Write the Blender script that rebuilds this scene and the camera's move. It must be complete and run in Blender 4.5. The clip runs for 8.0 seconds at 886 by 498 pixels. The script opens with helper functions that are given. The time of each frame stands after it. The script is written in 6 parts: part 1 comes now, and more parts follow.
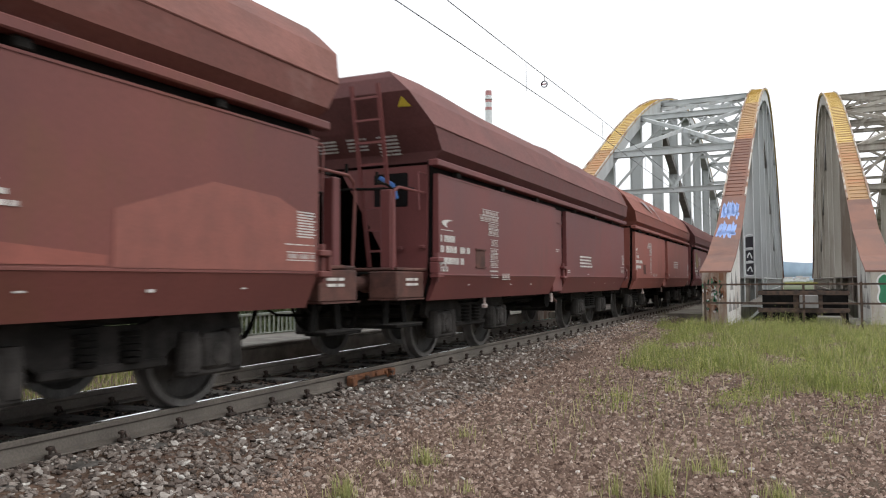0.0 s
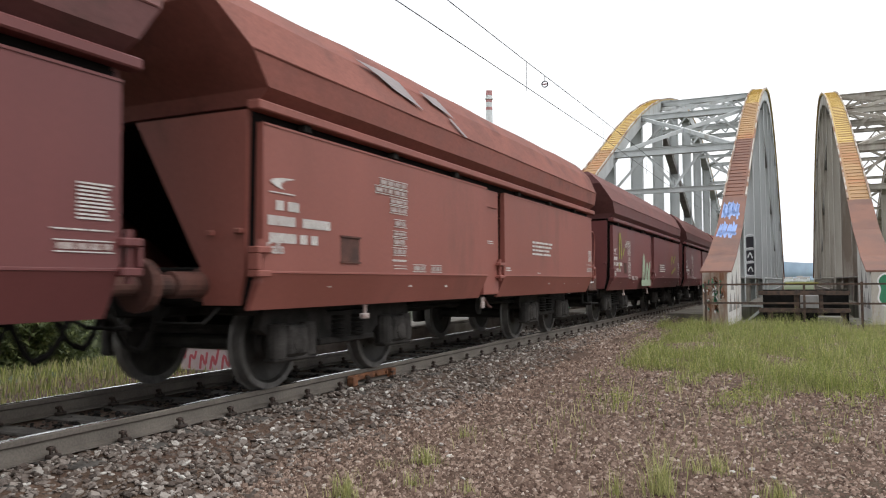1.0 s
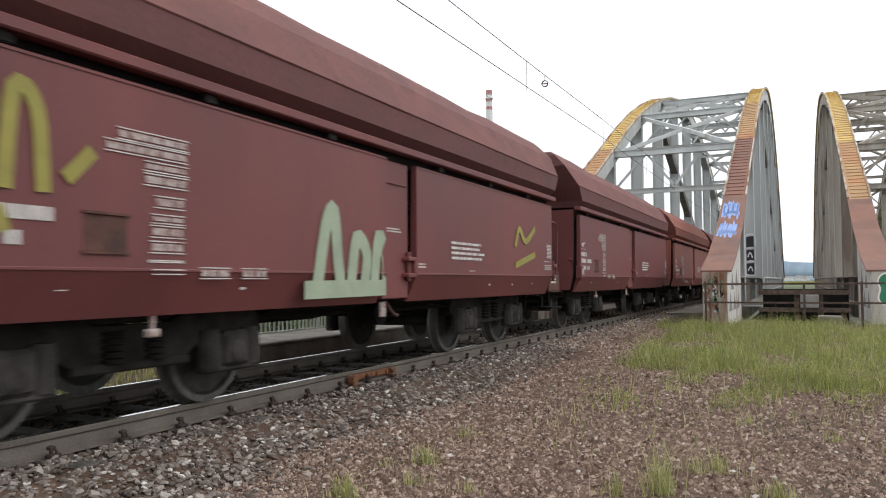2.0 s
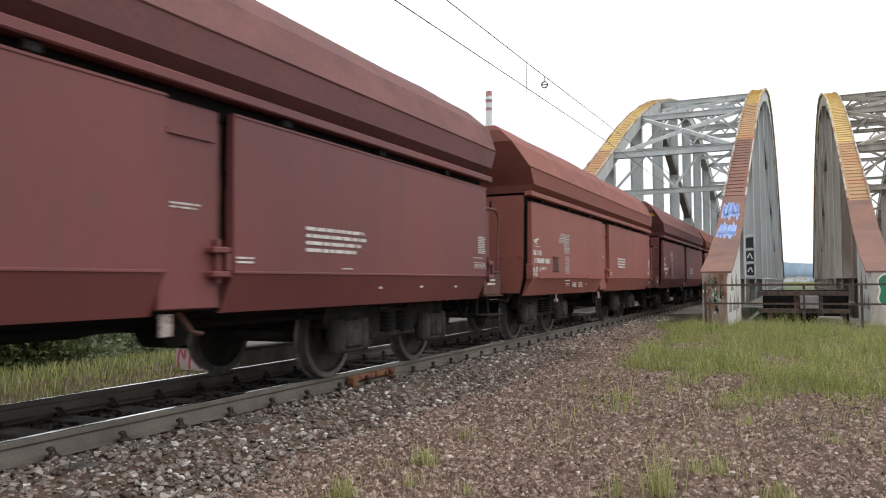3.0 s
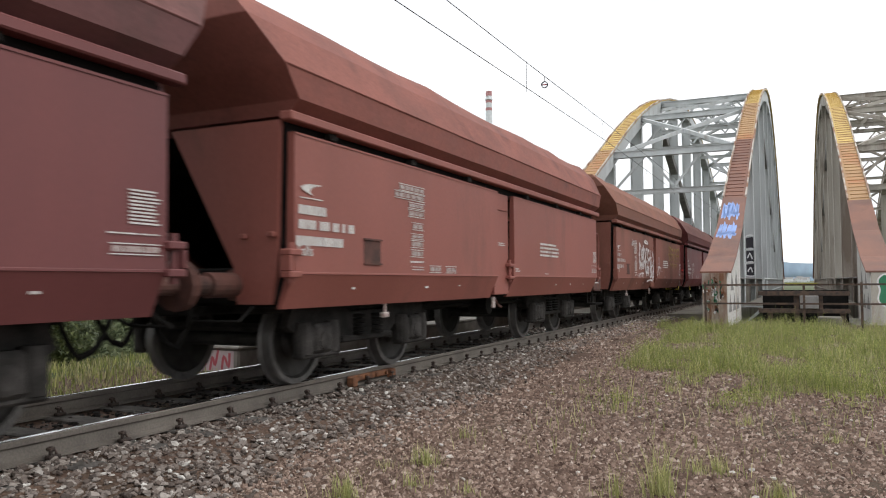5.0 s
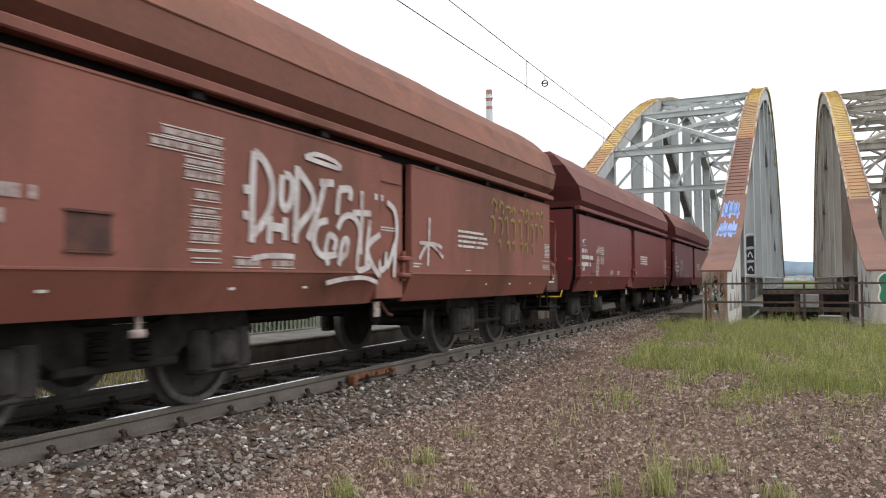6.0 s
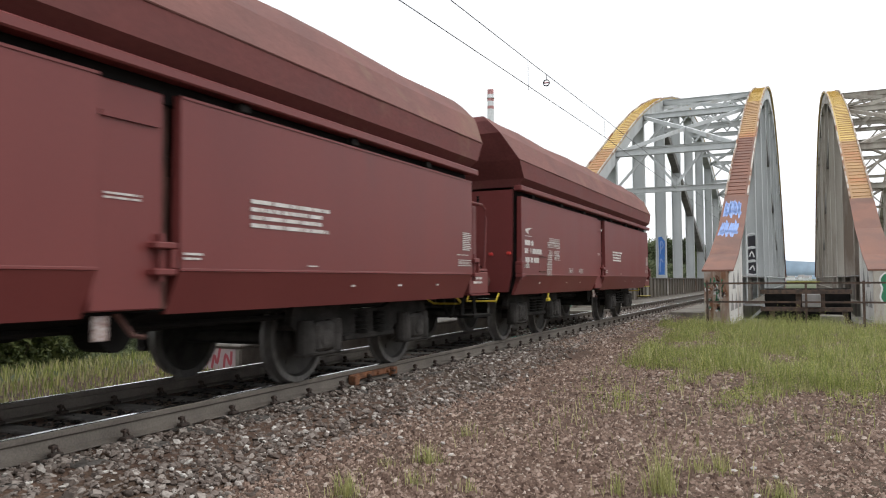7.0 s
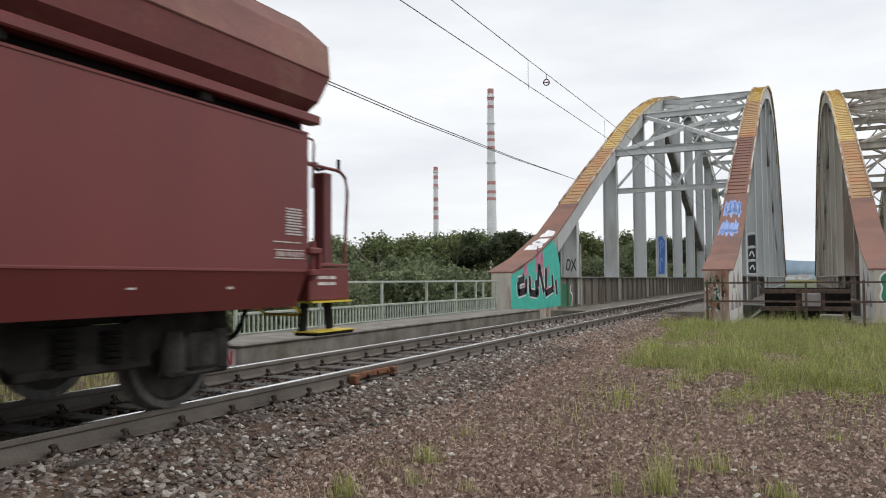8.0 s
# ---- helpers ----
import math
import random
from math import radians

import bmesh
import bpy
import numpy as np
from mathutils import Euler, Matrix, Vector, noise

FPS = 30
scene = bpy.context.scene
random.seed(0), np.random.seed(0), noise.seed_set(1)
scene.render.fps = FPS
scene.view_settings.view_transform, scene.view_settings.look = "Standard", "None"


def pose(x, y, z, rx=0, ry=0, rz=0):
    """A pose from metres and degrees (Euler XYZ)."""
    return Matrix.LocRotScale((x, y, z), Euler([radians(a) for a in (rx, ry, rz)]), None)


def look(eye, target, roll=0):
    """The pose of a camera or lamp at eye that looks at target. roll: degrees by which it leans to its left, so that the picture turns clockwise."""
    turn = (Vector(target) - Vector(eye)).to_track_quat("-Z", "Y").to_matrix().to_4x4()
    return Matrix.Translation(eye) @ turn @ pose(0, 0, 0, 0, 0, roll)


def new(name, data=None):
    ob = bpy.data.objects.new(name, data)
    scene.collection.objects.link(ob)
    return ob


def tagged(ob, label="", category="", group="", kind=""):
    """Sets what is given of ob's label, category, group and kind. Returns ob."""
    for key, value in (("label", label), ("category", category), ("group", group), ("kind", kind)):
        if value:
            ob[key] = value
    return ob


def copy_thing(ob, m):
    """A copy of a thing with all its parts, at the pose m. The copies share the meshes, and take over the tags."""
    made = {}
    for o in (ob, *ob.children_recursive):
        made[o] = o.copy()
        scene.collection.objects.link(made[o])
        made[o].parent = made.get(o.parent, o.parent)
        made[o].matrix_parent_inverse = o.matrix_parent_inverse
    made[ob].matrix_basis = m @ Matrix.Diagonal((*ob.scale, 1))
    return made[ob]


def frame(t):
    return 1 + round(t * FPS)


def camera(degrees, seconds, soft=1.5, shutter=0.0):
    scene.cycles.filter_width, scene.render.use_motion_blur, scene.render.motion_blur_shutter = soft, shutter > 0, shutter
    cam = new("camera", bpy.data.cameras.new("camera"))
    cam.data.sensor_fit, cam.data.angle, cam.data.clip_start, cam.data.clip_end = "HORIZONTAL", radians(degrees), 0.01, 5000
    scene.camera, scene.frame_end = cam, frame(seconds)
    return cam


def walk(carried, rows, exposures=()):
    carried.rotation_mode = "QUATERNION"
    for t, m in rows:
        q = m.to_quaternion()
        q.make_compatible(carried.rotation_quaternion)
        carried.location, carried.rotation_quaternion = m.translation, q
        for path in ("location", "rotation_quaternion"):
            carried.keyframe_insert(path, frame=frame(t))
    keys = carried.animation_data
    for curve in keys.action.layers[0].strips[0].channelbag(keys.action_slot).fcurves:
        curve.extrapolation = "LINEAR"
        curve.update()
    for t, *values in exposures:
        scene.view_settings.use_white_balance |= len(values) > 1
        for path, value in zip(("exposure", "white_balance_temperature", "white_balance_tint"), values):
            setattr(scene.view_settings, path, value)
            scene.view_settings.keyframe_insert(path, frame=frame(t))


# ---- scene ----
CAM_EYE = Vector((5.621, 0.0, 1.047))
CAM_RIGHT = Vector((0.904454, 0.426514, -0.006978))
CAM_UP = Vector((0.024085, -0.034729, 0.999107))
CAM_FORWARD = Vector((-0.425891, 0.903814, 0.041683))
cam = camera(60.67, 8.0, soft=1.1, shutter=0.11)


def aim(across, down):
    """The tripod's small sway, in 1/1340 of a radian."""
    return look(CAM_EYE, CAM_EYE + CAM_FORWARD * 1340 + CAM_RIGHT * across + CAM_UP * down, -0.40)


walk(cam, [(0.0, aim(3.5, 3)), (0.5, aim(2.7, 3)), (1.0, aim(2.7, 3)), (1.5, aim(2.6, 1.6)), (3.0, aim(3, 4)),
           (3.5, aim(4, 3.5)), (4.0, aim(3, 3)), (4.5, aim(3, 4.3)), (6.0, aim(2.5, 1.6)), (6.5, aim(0, 0.6)),
           (7.0, aim(0, 1)), (7.5, aim(0, 0)), (8.0, aim(0, 0))],
     exposures=[(0.0, 0.41), (6.6, 0.41), (7.4, 0.41), (7.7, 0.24), (8.0, 0.07)])

# ---- light: a bright overcast sky with a veiled sun behind the camera ----
world = bpy.data.worlds.new("overcast_sky")
scene.world = world
world.use_nodes = True
wn, wl = world.node_tree.nodes, world.node_tree.links
wn.clear()
sky = wn.new("ShaderNodeTexSky")
sky.sky_type, sky.sun_disc = "NISHITA", False
sky.sun_elevation, sky.sun_rotation = radians(50), radians(76)
tc = wn.new("ShaderNodeTexCoord")
stretch = wn.new("ShaderNodeMapping")
stretch.inputs["Scale"].default_value = (1.5, 1.5, 6.0)
cloud = wn.new("ShaderNodeTexNoise")
cloud.inputs["Scale"].default_value, cloud.inputs["Detail"].default_value = 1.6, 6
ramp = wn.new("ShaderNodeValToRGB")
ramp.color_ramp.elements[0].position, ramp.color_ramp.elements[0].color = 0.33, (7.9, 8.2, 8.7, 1)
ramp.color_ramp.elements[1].position, ramp.color_ramp.elements[1].color = 0.62, (10.0, 10.1, 10.2, 1)
mixer = wn.new("ShaderNodeMix")
mixer.data_type = "RGBA"
mixer.inputs[0].default_value = 0.93
back = wn.new("ShaderNodeBackground")
back.inputs["Strength"].default_value = 0.1
wout = wn.new("ShaderNodeOutputWorld")
wl.new(tc.outputs["Generated"], stretch.inputs["Vector"])
wl.new(stretch.outputs["Vector"], cloud.inputs["Vector"])
wl.new(cloud.outputs["Fac"], ramp.inputs["Fac"])
wl.new(sky.outputs["Color"], mixer.inputs[6])
wl.new(ramp.outputs["Color"], mixer.inputs[7])
# an overcast dome is brighter overhead than at the horizon
split = wn.new("ShaderNodeSeparateXYZ")
dome = wn.new("ShaderNodeMapRange")
dome.inputs["From Min"].default_value, dome.inputs["From Max"].default_value = 0.35, 1.0
dome.inputs["To Min"].default_value, dome.inputs["To Max"].default_value = 1.0, 1.6
lift = wn.new("ShaderNodeMix")
lift.data_type, lift.blend_type = "RGBA", "MULTIPLY"
lift.inputs[0].default_value = 1.0
wl.new(tc.outputs["Generated"], split.inputs["Vector"])
wl.new(split.outputs["Z"], dome.inputs["Value"])
wl.new(mixer.outputs[2], lift.inputs[6])
wl.new(dome.outputs["Result"], lift.inputs[7])
wl.new(lift.outputs[2], back.inputs["Color"])
wl.new(back.outputs["Background"], wout.inputs["Surface"])
sun_data = bpy.data.lights.new("sun", "SUN")
sun_data.energy, sun_data.angle, sun_data.color = 0.6, radians(30), (1.0, 0.95, 0.88)
sun = new("sun", sun_data)
sun.matrix_world = look((33, 18, 42), (0, 10, 0))


# ---- materials ----
def material(name, colours, rough=0.7, metal=0.0, scale=3.0, stretch_by=(1, 1, 1), bump=0.15, fine=60.0, grain=0.12, per="", spread=0.0, dirt=None, dirt_at=0.62, gloss=0.5):
    """A surface with two scales of variation. colours: two ends of the broad mottling; dirt: colour of the stains; per: 'island' or 'object' for random tones."""
    m = bpy.data.materials.new(name)
    m.use_nodes = True
    n, l = m.node_tree.nodes, m.node_tree.links
    b = n["Principled BSDF"]
    tcn = n.new("ShaderNodeTexCoord")
    mp = n.new("ShaderNodeMapping")
    mp.inputs["Scale"].default_value = stretch_by
    l.new(tcn.outputs["Object"], mp.inputs["Vector"])
    broad = n.new("ShaderNodeTexNoise")
    broad.inputs["Scale"].default_value, broad.inputs["Detail"].default_value = scale, 5
    small = n.new("ShaderNodeTexNoise")
    small.inputs["Scale"].default_value, small.inputs["Detail"].default_value = fine, 3
    l.new(mp.outputs["Vector"], broad.inputs["Vector"])
    l.new(mp.outputs["Vector"], small.inputs["Vector"])
    cr = n.new("ShaderNodeValToRGB")
    cr.color_ramp.elements[0].position, cr.color_ramp.elements[0].color = 0.35, (*colours[0], 1)
    cr.color_ramp.elements[1].position, cr.color_ramp.elements[1].color = 0.65, (*colours[1], 1)
    l.new(broad.outputs["Fac"], cr.inputs["Fac"])
    col = cr.outputs["Color"]
    if per:
        src = n.new("ShaderNodeNewGeometry").outputs["Random Per Island"] if per == "island" else n.new("ShaderNodeObjectInfo").outputs["Random"]
        if per == "island":
            l.new(src, cr.inputs["Fac"])
            cr.color_ramp.elements[0].position, cr.color_ramp.elements[1].position = 0.0, 1.0
            for at, c in colours[2:]:
                cr.color_ramp.elements.new(at).color = (*c, 1)
        hsv = n.new("ShaderNodeHueSaturation")
        mr = n.new("ShaderNodeMapRange")
        mr.inputs["To Min"].default_value, mr.inputs["To Max"].default_value = 1 - spread, 1 + spread
        l.new(src, mr.inputs["Value"])
        l.new(mr.outputs["Result"], hsv.inputs["Value"])
        l.new(col, hsv.inputs["Color"])
        col = hsv.outputs["Color"]
    if dirt:
        stain = n.new("ShaderNodeTexNoise")
        stain.inputs["Scale"].default_value, stain.inputs["Detail"].default_value = scale * 0.45, 8
        stain.inputs["Roughness"].default_value = 0.65
        l.new(mp.outputs["Vector"], stain.inputs["Vector"])
        sr = n.new("ShaderNodeMapRange")
        sr.inputs["From Min"].default_value, sr.inputs["From Max"].default_value = dirt_at, dirt_at + 0.14
        l.new(stain.outputs["Fac"], sr.inputs["Value"])
        mx = n.new("ShaderNodeMix")
        mx.data_type = "RGBA"
        l.new(sr.outputs["Result"], mx.inputs[0])
        l.new(col, mx.inputs[6])
        mx.inputs[7].default_value = (*dirt, 1)
        col = mx.outputs[2]
    gm = n.new("ShaderNodeMapRange")
    gm.inputs["From Min"].default_value, gm.inputs["From Max"].default_value = 0.3, 0.7
    gm.inputs["To Min"].default_value, gm.inputs["To Max"].default_value = 1 - grain, 1 + grain
    l.new(small.outputs["Fac"], gm.inputs["Value"])
    gx = n.new("ShaderNodeMix")
    gx.data_type, gx.blend_type = "RGBA", "MULTIPLY"
    gx.inputs[0].default_value = 1.0
    l.new(col, gx.inputs[6])
    l.new(gm.outputs["Result"], gx.inputs[7])
    l.new(gx.outputs[2], b.inputs["Base Color"])
    rm = n.new("ShaderNodeMapRange")
    rm.inputs["To Min"].default_value, rm.inputs["To Max"].default_value = max(0.05, rough - 0.12), min(1.0, rough + 0.12)
    l.new(broad.outputs["Fac"], rm.inputs["Value"])
    l.new(rm.outputs["Result"], b.inputs["Roughness"])
    b.inputs["Metallic"].default_value = metal
    b.inputs["Specular IOR Level"].default_value = gloss
    if bump:
        bp = n.new("ShaderNodeBump")
        bp.inputs["Strength"].default_value, bp.inputs["Distance"].default_value = bump, 0.02
        l.new(small.outputs["Fac"], bp.inputs["Height"])
        l.new(bp.outputs["Normal"], b.inputs["Normal"])
    return m


PAINTS = {
    "maroon": material("maroon_wagon_paint", [(0.127, 0.041, 0.041), (0.172, 0.054, 0.051)], 0.5, scale=0.9, stretch_by=(1, 1, 0.35), bump=0.04, grain=0.06, dirt=(0.10, 0.055, 0.045), dirt_at=0.6, gloss=0.35),
    "red": material("red_brown_wagon_paint", [(0.225, 0.074, 0.057), (0.275, 0.094, 0.075)], 0.55, scale=0.9, stretch_by=(1, 1, 0.35), bump=0.05, grain=0.07, dirt=(0.15, 0.065, 0.05), dirt_at=0.58, gloss=0.35),
    "rust": material("rusty_wagon_paint", [(0.195, 0.068, 0.05), (0.24, 0.09, 0.066)], 0.65, scale=0.8, stretch_by=(1, 1, 0.35), bump=0.08, grain=0.1, dirt=(0.13, 0.052, 0.034), dirt_at=0.5, gloss=0.35),
    "worn": material("worn_red_brown_wagon_paint", [(0.135, 0.046, 0.041), (0.18, 0.06, 0.05)], 0.6, scale=1.0, stretch_by=(1, 1, 0.4), bump=0.06, grain=0.09, dirt=(0.15, 0.066, 0.036), dirt_at=0.54, gloss=0.35),
    "fresh": material("fresh_maroon_wagon_paint", [(0.138, 0.032, 0.031), (0.168, 0.041, 0.038)], 0.42, scale=0.7, stretch_by=(1, 1, 0.35), bump=0.03, grain=0.04, dirt=(0.12, 0.04, 0.038), dirt_at=0.62, gloss=0.35),
}
ROOFS = {k: material(k + "_weathered_hopper_paint", [tuple(c * 0.9 for c in a), tuple(c * 1.05 for c in a)], 0.7, scale=2.4, stretch_by=(1, 0.8, 1), bump=0.12, fine=25, grain=0.1, dirt=d, dirt_at=t, gloss=0.3) for k, a, d, t in (
    ("worn", (0.15, 0.056, 0.045), (0.19, 0.1, 0.085), 0.58),
    ("maroon", (0.12, 0.047, 0.045), (0.075, 0.036, 0.032), 0.57), ("red", (0.2, 0.066, 0.05), (0.1, 0.04, 0.033), 0.57),
    ("rust", (0.17, 0.07, 0.048), (0.1, 0.045, 0.033), 0.55), ("fresh", (0.135, 0.04, 0.037), (0.17, 0.085, 0.06), 0.58))}
# Upper faces: real dust on fresh wagons, sky light painted into the others.
DUST_SKYLIT = {k: material(k + "_dusty_skylit_hopper_top", [tuple(c * 0.85 for c in a), tuple(c * 1.15 for c in a)], 0.8, scale=1.6, bump=0.12, fine=25, grain=0.12, dirt=d, dirt_at=0.56, gloss=0.3) for k, a, d in (
    ("worn", (0.19, 0.08, 0.065), (0.15, 0.06, 0.045)), ("maroon", (0.155, 0.066, 0.06), (0.1, 0.045, 0.04)), ("red", (0.225, 0.083, 0.064), (0.12, 0.048, 0.04)),
    ("rust", (0.2, 0.085, 0.058), (0.12, 0.055, 0.04)), ("fresh", (0.17, 0.076, 0.066), (0.205, 0.12, 0.085)))}
# Black underframe colour, lowered further to carry the shade below the wagons.
UNDER = material("shade_black_underframe", [(0.005, 0.0045, 0.004), (0.013, 0.012, 0.011)], 0.9, scale=4, bump=0.2, grain=0.2, gloss=0.12)
# Bogie steel is coloured darker to include the underside shade.
BOGIE = material("shade_dark_bogie_steel", [(0.013, 0.012, 0.011), (0.034, 0.031, 0.029)], 0.88, scale=5, bump=0.25, grain=0.2, gloss=0.12)
# Lighter copy of the bogie steel, painted in for axle box highlights.
LITSTEEL = material("highlight_cast_steel", [(0.026, 0.024, 0.022), (0.058, 0.053, 0.05)], 0.9, scale=5, bump=0.25, grain=0.2, gloss=0.15)
WHEEL = material("worn_wheel_steel", [(0.03, 0.028, 0.026), (0.06, 0.056, 0.053)], 0.6, metal=0.3, scale=6, bump=0.1, gloss=0.2)
TYRE = material("rubbed_wheel_rim", [(0.085, 0.08, 0.076), (0.15, 0.142, 0.135)], 0.5, metal=0.4, scale=9, bump=0.08)
# Near-black colour standing in for the shade inside gaps and openings.
SLOT = material("opening_shade_black", [(0.006, 0.005, 0.005), (0.012, 0.01, 0.01)], 0.9, gloss=0.15)
WHITE = material("chalky_white_stencil", [(0.48, 0.46, 0.44), (0.62, 0.6, 0.57)], 0.7, scale=14, bump=0.0, grain=0.1, dirt=(0.27, 0.17, 0.15), dirt_at=0.55)
WHITEDIM = material("worn_white_stencil", [(0.3, 0.22, 0.2), (0.45, 0.4, 0.38)], 0.7, scale=30, bump=0.0, grain=0.15, dirt=(0.22, 0.12, 0.1), dirt_at=0.52)
# Real grime on platforms and buffers; painted shade on hatches and door slots.
GRUBBY_SHADE = material("grubby_and_shade_paint", [(0.075, 0.038, 0.032), (0.13, 0.06, 0.048)], 0.75, scale=4, bump=0.15, grain=0.15, dirt=(0.045, 0.03, 0.026), dirt_at=0.5, gloss=0.25)
YELLOW = material("yellow_signal_paint", [(0.55, 0.42, 0.03), (0.65, 0.5, 0.06)], 0.6, scale=15)
LAMPRED = material("red_lamp_plastic", [(0.5, 0.03, 0.03), (0.6, 0.05, 0.04)], 0.35)
RAILSIDE = material("weathered_rail_steel", [(0.12, 0.104, 0.09), (0.17, 0.149, 0.128)], 0.75, scale=3, bump=0.12, grain=0.15, gloss=0.3)
RAILTOP = material("polished_rail_head", [(0.82, 0.82, 0.82), (0.9, 0.9, 0.9)], 0.2, metal=1.0, scale=8, stretch_by=(1, 0.1, 1), bump=0.02)
RUST = material("rusty_fishplate", [(0.12, 0.05, 0.025), (0.22, 0.09, 0.04)], 0.85, scale=12, bump=0.3)
CLIP = material("dark_rusty_clip", [(0.03, 0.022, 0.018), (0.07, 0.045, 0.035)], 0.85, scale=20, bump=0.3)
SLEEPER = material("grey_concrete_sleeper", [(0.07, 0.063, 0.057), (0.13, 0.119, 0.108)], 0.9, scale=6, bump=0.3, gloss=0.2)
CONCRETE = material("mossy_old_concrete", [(0.12, 0.107, 0.09), (0.22, 0.2, 0.175)], 0.9, scale=2.5, bump=0.35, dirt=(0.11, 0.105, 0.08), dirt_at=0.52)
GREY = material("grey_bridge_paint", [(0.42, 0.44, 0.44), (0.52, 0.54, 0.54)], 0.6, scale=1.2, stretch_by=(1, 1, 0.2), bump=0.06, grain=0.06, dirt=(0.3, 0.28, 0.25), dirt_at=0.6)
GREYDARK = material("dark_weathered_steel", [(0.16, 0.15, 0.14), (0.25, 0.24, 0.23)], 0.7, scale=2, bump=0.1)
BRASS = material("ochre_and_rust_cover_plate", [(0.15, 0.068, 0.047), (0.215, 0.095, 0.062)], 0.7, scale=0.9, bump=0.1, dirt=(0.12, 0.058, 0.042), dirt_at=0.52)
OCHRE = material("ochre_cover_plate", [(0.45, 0.3, 0.08), (0.56, 0.39, 0.12)], 0.65, scale=0.8, bump=0.1, dirt=(0.33, 0.19, 0.07), dirt_at=0.55)
ORANGE = material("faded_orange_cover_plate", [(0.3, 0.17, 0.075), (0.4, 0.245, 0.11)], 0.65, scale=0.7, bump=0.1, dirt=(0.36, 0.13, 0.05), dirt_at=0.54)
GIRDER = material("brown_stained_girder", [(0.13, 0.115, 0.095), (0.23, 0.205, 0.17)], 0.75, scale=1.5, stretch_by=(1, 1, 0.2), bump=0.1, dirt=(0.09, 0.065, 0.05), dirt_at=0.5)
PALESTEEL = material("flaking_white_steel_paint", [(0.5, 0.49, 0.46), (0.62, 0.61, 0.58)], 0.75, scale=2.0, stretch_by=(1, 1, 0.3), bump=0.12, dirt=(0.3, 0.2, 0.14), dirt_at=0.55)
RUSTGREY = material("rust_streaked_grey", [(0.36, 0.33, 0.28), (0.5, 0.47, 0.42)], 0.75, scale=2.5, stretch_by=(1, 1, 0.25), bump=0.12, dirt=(0.2, 0.095, 0.05), dirt_at=0.45)
FENCE = material("pale_green_railing_paint", [(0.29, 0.33, 0.28), (0.4, 0.43, 0.37)], 0.7, scale=6, bump=0.1, dirt=(0.28, 0.24, 0.18), dirt_at=0.58)
WIRE = material("dark_copper_wire", [(0.05, 0.05, 0.05), (0.09, 0.085, 0.08)], 0.6, metal=0.3)
SOIL = material("reddish_gravel_soil", [(0.08, 0.05, 0.037), (0.13, 0.085, 0.062)], 0.95, scale=1.3, bump=0.8, fine=45, grain=0.35, dirt=(0.07, 0.05, 0.035), dirt_at=0.5, gloss=0.2)
STONE = material("broken_ballast_stone", [(0.085, 0.068, 0.058), (0.5, 0.475, 0.44), (0.3, (0.145, 0.112, 0.094)), (0.65, (0.2, 0.168, 0.147)), (0.92, (0.29, 0.255, 0.225))], 0.9, per="island", spread=0.12, bump=0.3, gloss=0.3)
# Ballast colour lowered to hold the shade under the train.
SHADESTONE = material("shade_dark_ballast", [(0.014, 0.012, 0.011), (0.11, 0.1, 0.09), (0.7, (0.035, 0.031, 0.028))], 0.85, per="island", spread=0.15, bump=0.2, gloss=0.15)
CHIP = material("fine_reddish_gravel", [(0.082, 0.049, 0.037), (0.42, 0.36, 0.31), (0.28, (0.18, 0.12, 0.092)), (0.7, (0.265, 0.19, 0.15)), (0.94, (0.35, 0.272, 0.224))], 0.95, per="island", spread=0.15, bump=0.2, gloss=0.3)
BLADE = material("meadow_grass_blade", [(0.15, 0.19, 0.05), (0.46, 0.44, 0.17), (0.5, (0.255, 0.295, 0.08)), (0.8, (0.34, 0.36, 0.115))], 0.8, per="island", spread=0.15, bump=0)
TUFT = material("pale_green_tuft_blade", [(0.3, 0.31, 0.13), (0.5, 0.46, 0.24), (0.5, (0.36, 0.38, 0.14))], 0.85, per="island", spread=0.2, bump=0)
DRYBLADE = material("dry_grass_blade", [(0.24, 0.24, 0.1), (0.42, 0.38, 0.21)], 0.85, per="island", spread=0.2, bump=0)
LEAF = material("broad_leaf_foliage", [(0.085, 0.11, 0.045), (0.18, 0.205, 0.075), (0.6, (0.125, 0.155, 0.06))], 0.75, per="island", spread=0.2, bump=0)
LEAFDARK = material("dark_leaf_foliage", [(0.042, 0.058, 0.03), (0.085, 0.105, 0.045)], 0.75, per="island", spread=0.15, bump=0)
LEAFPALE = material("willow_foliage", [(0.12, 0.15, 0.08), (0.205, 0.235, 0.125)], 0.75, per="island", spread=0.2, bump=0)
DARKRUST = material("dark_rusty_pipe", [(0.05, 0.035, 0.028), (0.11, 0.07, 0.05)], 0.85, scale=8, bump=0.2)
FLOWER = material("goldenrod_flower", [(0.5, 0.42, 0.03), (0.62, 0.55, 0.08)], 0.8, per="island", spread=0.1, bump=0)


def let_light_through(m, share_of=0.4):
    """Thin leaves pass part of the light."""
    n, l = m.node_tree.nodes, m.node_tree.links
    b = n["Principled BSDF"]
    tr = n.new("ShaderNodeBsdfTranslucent")
    mx = n.new("ShaderNodeMixShader")
    mx.inputs[0].default_value = share_of
    l.new(b.inputs["Base Color"].links[0].from_socket, tr.inputs["Color"])
    l.new(b.outputs["BSDF"], mx.inputs[1])
    l.new(tr.outputs["BSDF"], mx.inputs[2])
    l.new(mx.outputs["Shader"], n["Material Output"].inputs["Surface"])


